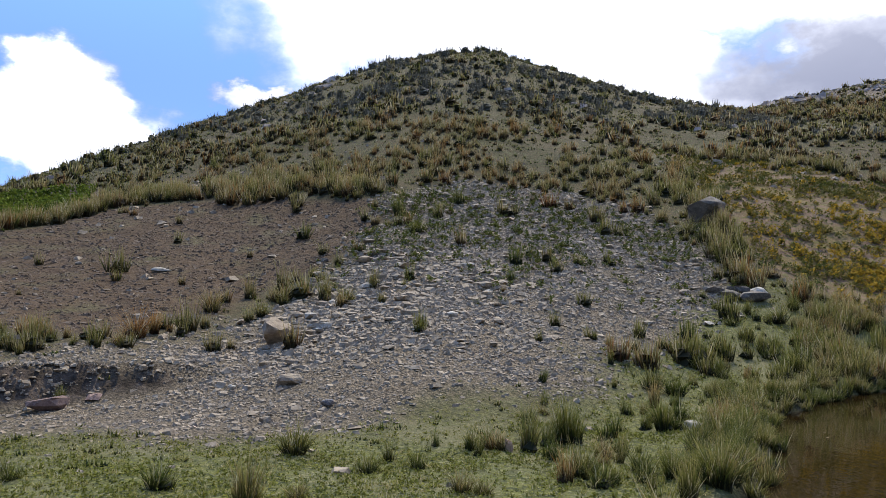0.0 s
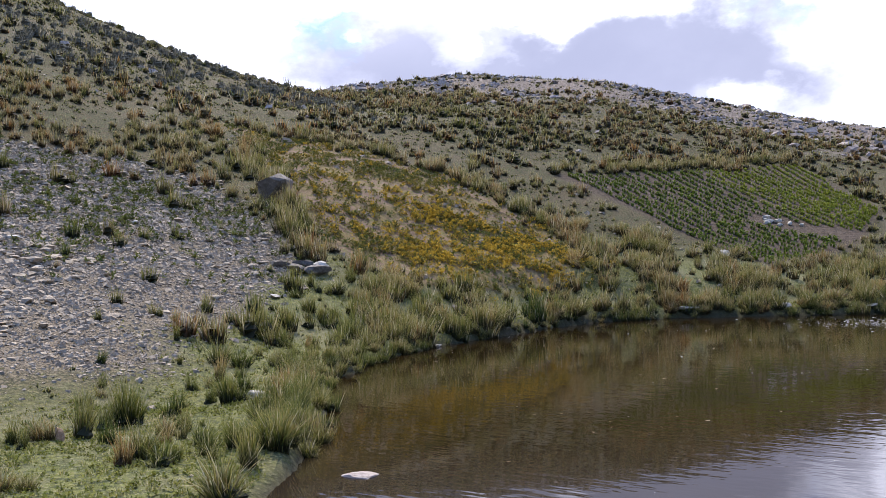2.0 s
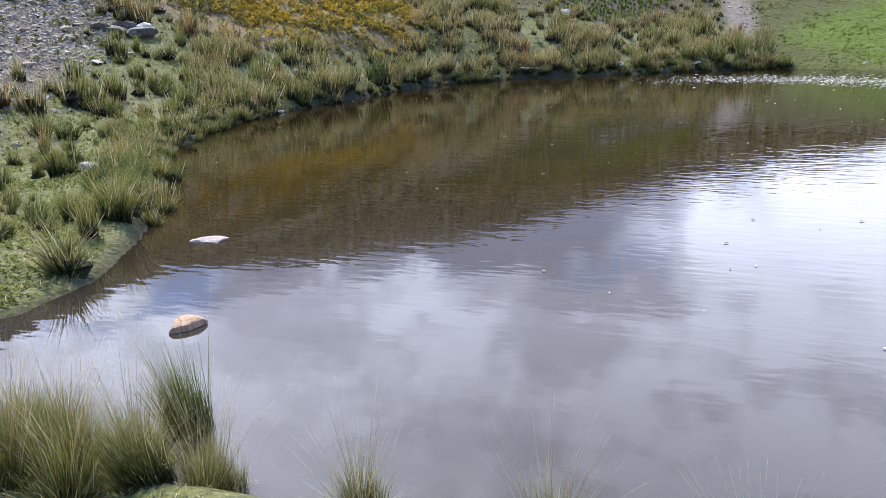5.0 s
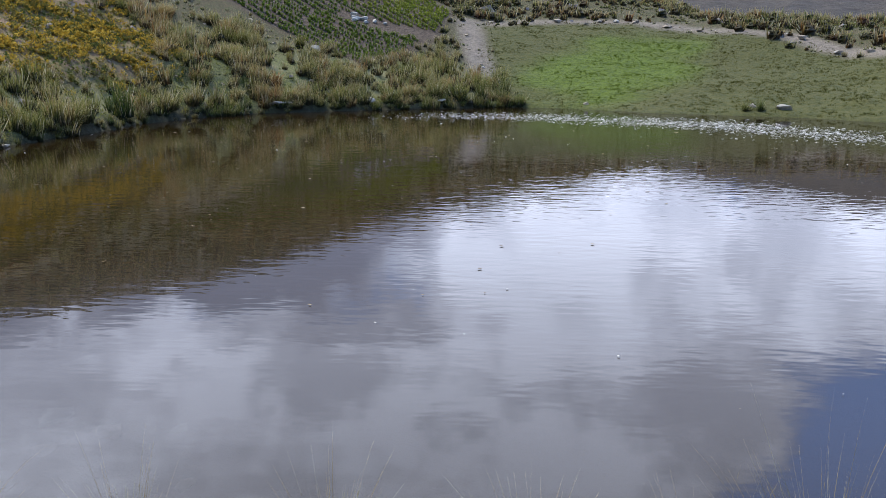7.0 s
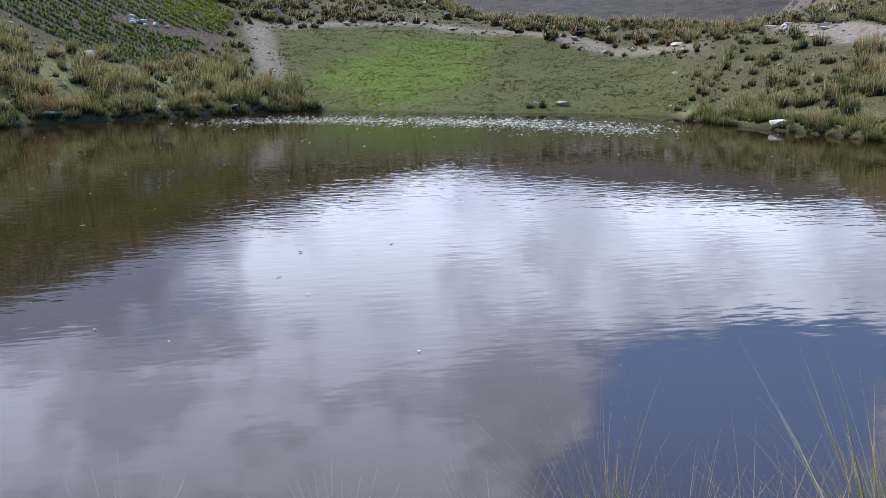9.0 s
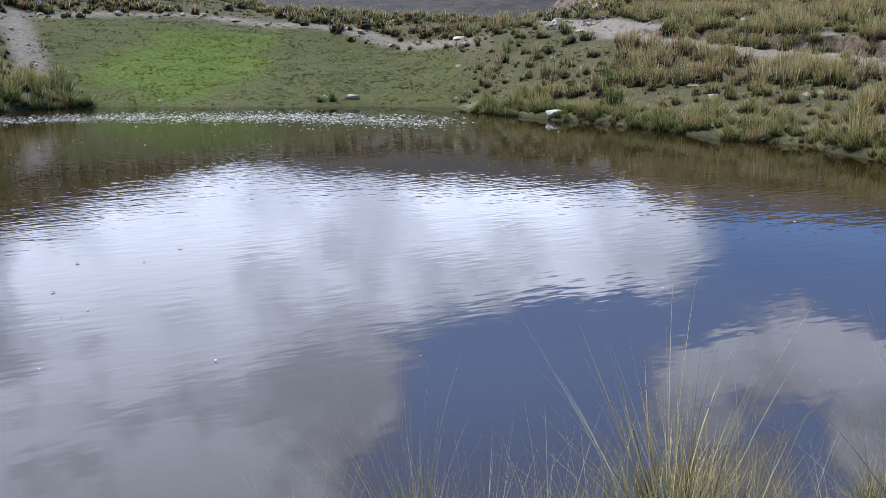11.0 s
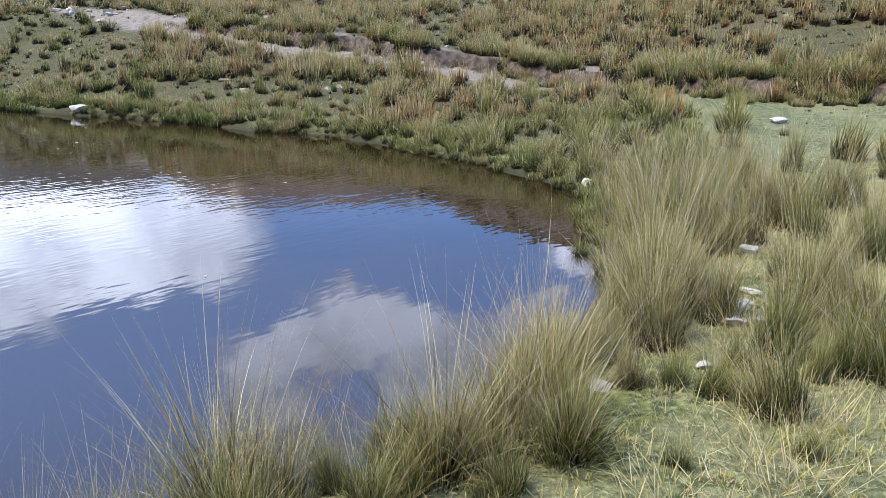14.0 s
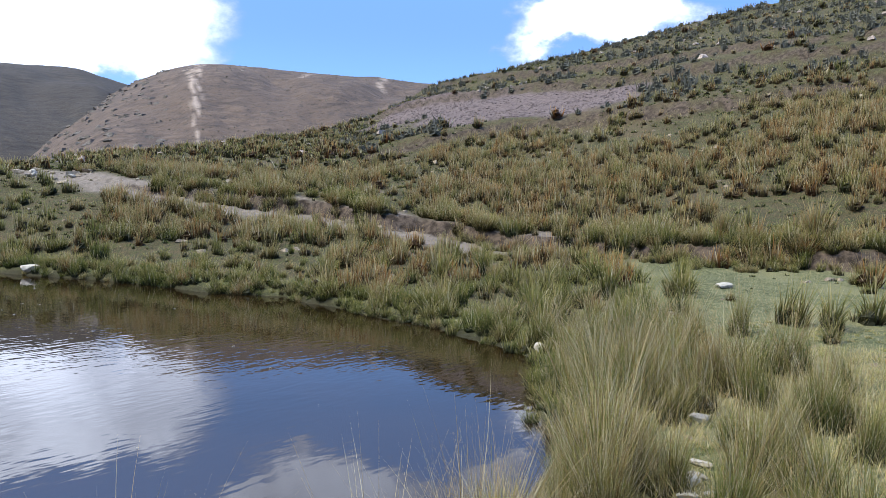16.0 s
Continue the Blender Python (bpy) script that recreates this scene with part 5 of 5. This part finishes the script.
for x, y, wide in ((2.6, -2.8, 0.13), (2.48, -3.4, 0.1), (3.07, -4.09, 0.19), (2.93, -4.15, 0.16), (3.04, -4.32, 0.15), (3.25, -4.66, 0.13), (3.1, -4.45, 0.14), (2.85, -4.3, 0.12), (4.11, -5.7, 0.2), (4.36, -6.01, 0.18), (8.15, -8.68, 0.29), (9.69, -12.98, 0.35), (5.6, -6.6, 0.22)):
    stone(x, y, wide, PALE, "pale flat stone lying in the grass", flat=0.45, stretch=1.2, group="stones in the grass")
x, y, z, r = free_spots(3000, 28, 50, lambda x, y, q: 0.5 * q["track"] * (x > 31), 33, (55, 100))
for k in range(min(40, len(x))):
    stone(x[k], y[k], r.uniform(0.15, 0.55), STONE if k % 3 else PALE, "stone along the worn path round the lawn", flat=0.5, group="stones round the lawn", detail=1)


x, y, z, r = free_spots(150000, 8, 33, lambda x, y, q: q["scree"] * (0.4 + 0.6 * clumpy(x, y, 1.5, 91)), 34, (-34, 26))
size = np.minimum(r.lognormal(-2.95, 0.5, len(x)), 0.3) * (0.32 + np.hypot(x, y) / 29) * (1 + 0.5 * ramp(-np.hypot((x + 1.5) / 3.5, (y - 17) / 5), -1.3, -0.5))
big = np.argsort(-size)[:220]
for k in big:
    stone(x[k], y[k], size[k] * 1.1, STONE if k % 9 else PALE, "loose grey stone on the scree", flat=0.45, detail=1, group="stones of the scree")
rest = np.setdiff1d(np.arange(len(x)), big)
strew("scree_stones", "loose grey slabs and chips of stone on the slope", "stones", np.stack([x, y, z + 0.02 + 0.05 * size, size, 0 * x], -1)[rest], CHIPS, STONE)
x, y, z, r = free_spots(26000, 45, 100, lambda x, y, q: 0.8 * q["rocky"] * clumpy(x, y, 5, 95, 0.2, 0.6) + 0.02 * open_ground(q), 35)
strew("hill_stones", "pale scattered rocks on the upper hills", "stones", np.stack([x, y, z + 0.1, np.minimum(r.lognormal(-1.2, 0.5, len(x)), 1.2), 0 * x], -1), CHIPS, ROSE)
x, y, z, r = free_spots(9000, 2, 40, lambda x, y, q: 0.10 * open_ground(q) + 0.25 * q["plough"] + 0.25 * q["ochre"] + 0.3 * q["track"] + 0.1 * q["turf"], 36)
strew("field_stones", "small stones scattered over fields and banks", "stones", np.stack([x, y, z + 0.02, np.minimum(r.lognormal(-2.4, 0.45, len(x)), 0.3) * (0.5 + np.hypot(x, y) / 25), 0 * x], -1), CHIPS, STONE)

x, y, z, r = free_spots(50000, 12, 33, lambda x, y, q: q["plough"] * 0.9, 37, (-34, 2))
strew("earth_clods", "brown clods of earth on the ploughed field", "clods", np.stack([x, y, z + 0.01, np.minimum(r.lognormal(-2.95, 0.4, len(x)), 0.16), 0 * x], -1), CHIPS, CLOD)

x, y, z, r = free_spots(16000, 38, 76, lambda x, y, q: 0.8 * q["purple"], 44, (114, 140))
strew("purple_clods", "purplish clods on the bare patch of the hillside", "clods", np.stack([x, y, z + 0.02, np.minimum(r.lognormal(-2.4, 0.4, len(x)), 0.3), 0 * x], -1), CHIPS, MAUVE)

# pale flecks afloat off the lawn and the near corner
FLAKE = [(np.array([(-0.5, -0.2, 0), (0.4, -0.3, 0), (0.5, 0.25, 0.05), (-0.3, 0.3, 0)]), np.array([(0, 1, 2), (0, 2, 3)]), np.zeros(4), np.array([v] * 4)) for v in (0.1, 0.5, 0.9)]
r = np.random.default_rng(41)
LINE = np.array([(21.5, 14.3), (23.4, 10.8), (23.2, 7.2), (22.8, 4.2), (20.8, 0.8)])
u = r.random(5200) ** 0.8 * 3.999
k, e = u.astype(int), (u % 1)[:, None]
p = LINE[k] * (1 - e) + LINE[k + 1] * e + r.normal(0, 1.0, (5200, 2)) * (1.0, 0.6)
far = r.random(5200) < 0.03
p[far] = np.stack([r.uniform(3, 25, 5200), r.uniform(-4, 17, 5200)], -1)[far]
p = p[inside(p[:, 0], p[:, 1], SHORE) > 0.15]
strew("floating_flecks", "small pale flecks lying on the water near the shore", "weed", np.stack([p[:, 0], p[:, 1], 0 * p[:, 0] + 0.008, r.uniform(0.02, 0.12, len(p)) * np.clip(p[:, 0] / 26, 0.15, 1), 0 * p[:, 0]], -1), FLAKE, FLECK)
r = np.random.default_rng(59)
p = np.stack([r.uniform(4, 20, 240), r.uniform(2, 16, 240)], -1)
p = p[inside(p[:, 0], p[:, 1], SHORE) > 0.5]
strew("drifting_weed", "brown scraps of weed adrift on the dark water", "weed", np.stack([p[:, 0], p[:, 1], 0 * p[:, 0] + 0.008, r.uniform(0.015, 0.04, len(p)) * (0.5 + np.hypot(p[:, 0], p[:, 1]) / 12), 0 * p[:, 0]], -1), FLAKE, SCRAP)
for x, y, wide in ((2.3, 3.75, 0.2), (2.05, 3.5, 0.15), (2.35, 3.35, 0.17), (1.75, 3.3, 0.12), (2.6, 3.1, 0.13), (1.5, 3.9, 0.16), (1.35, 4.5, 0.14), (2.2, 2.6, 0.13), (2.9, 4.4, 0.2), (3.4, 5.6, 0.22), (2.6, 1.2, 0.2), (0.9, 4.9, 0.12)):
    stone(x, y, wide, PALE, "pale flat stone lying under shallow water", flat=0.3, stretch=1.2, group="stones under water", detail=1)
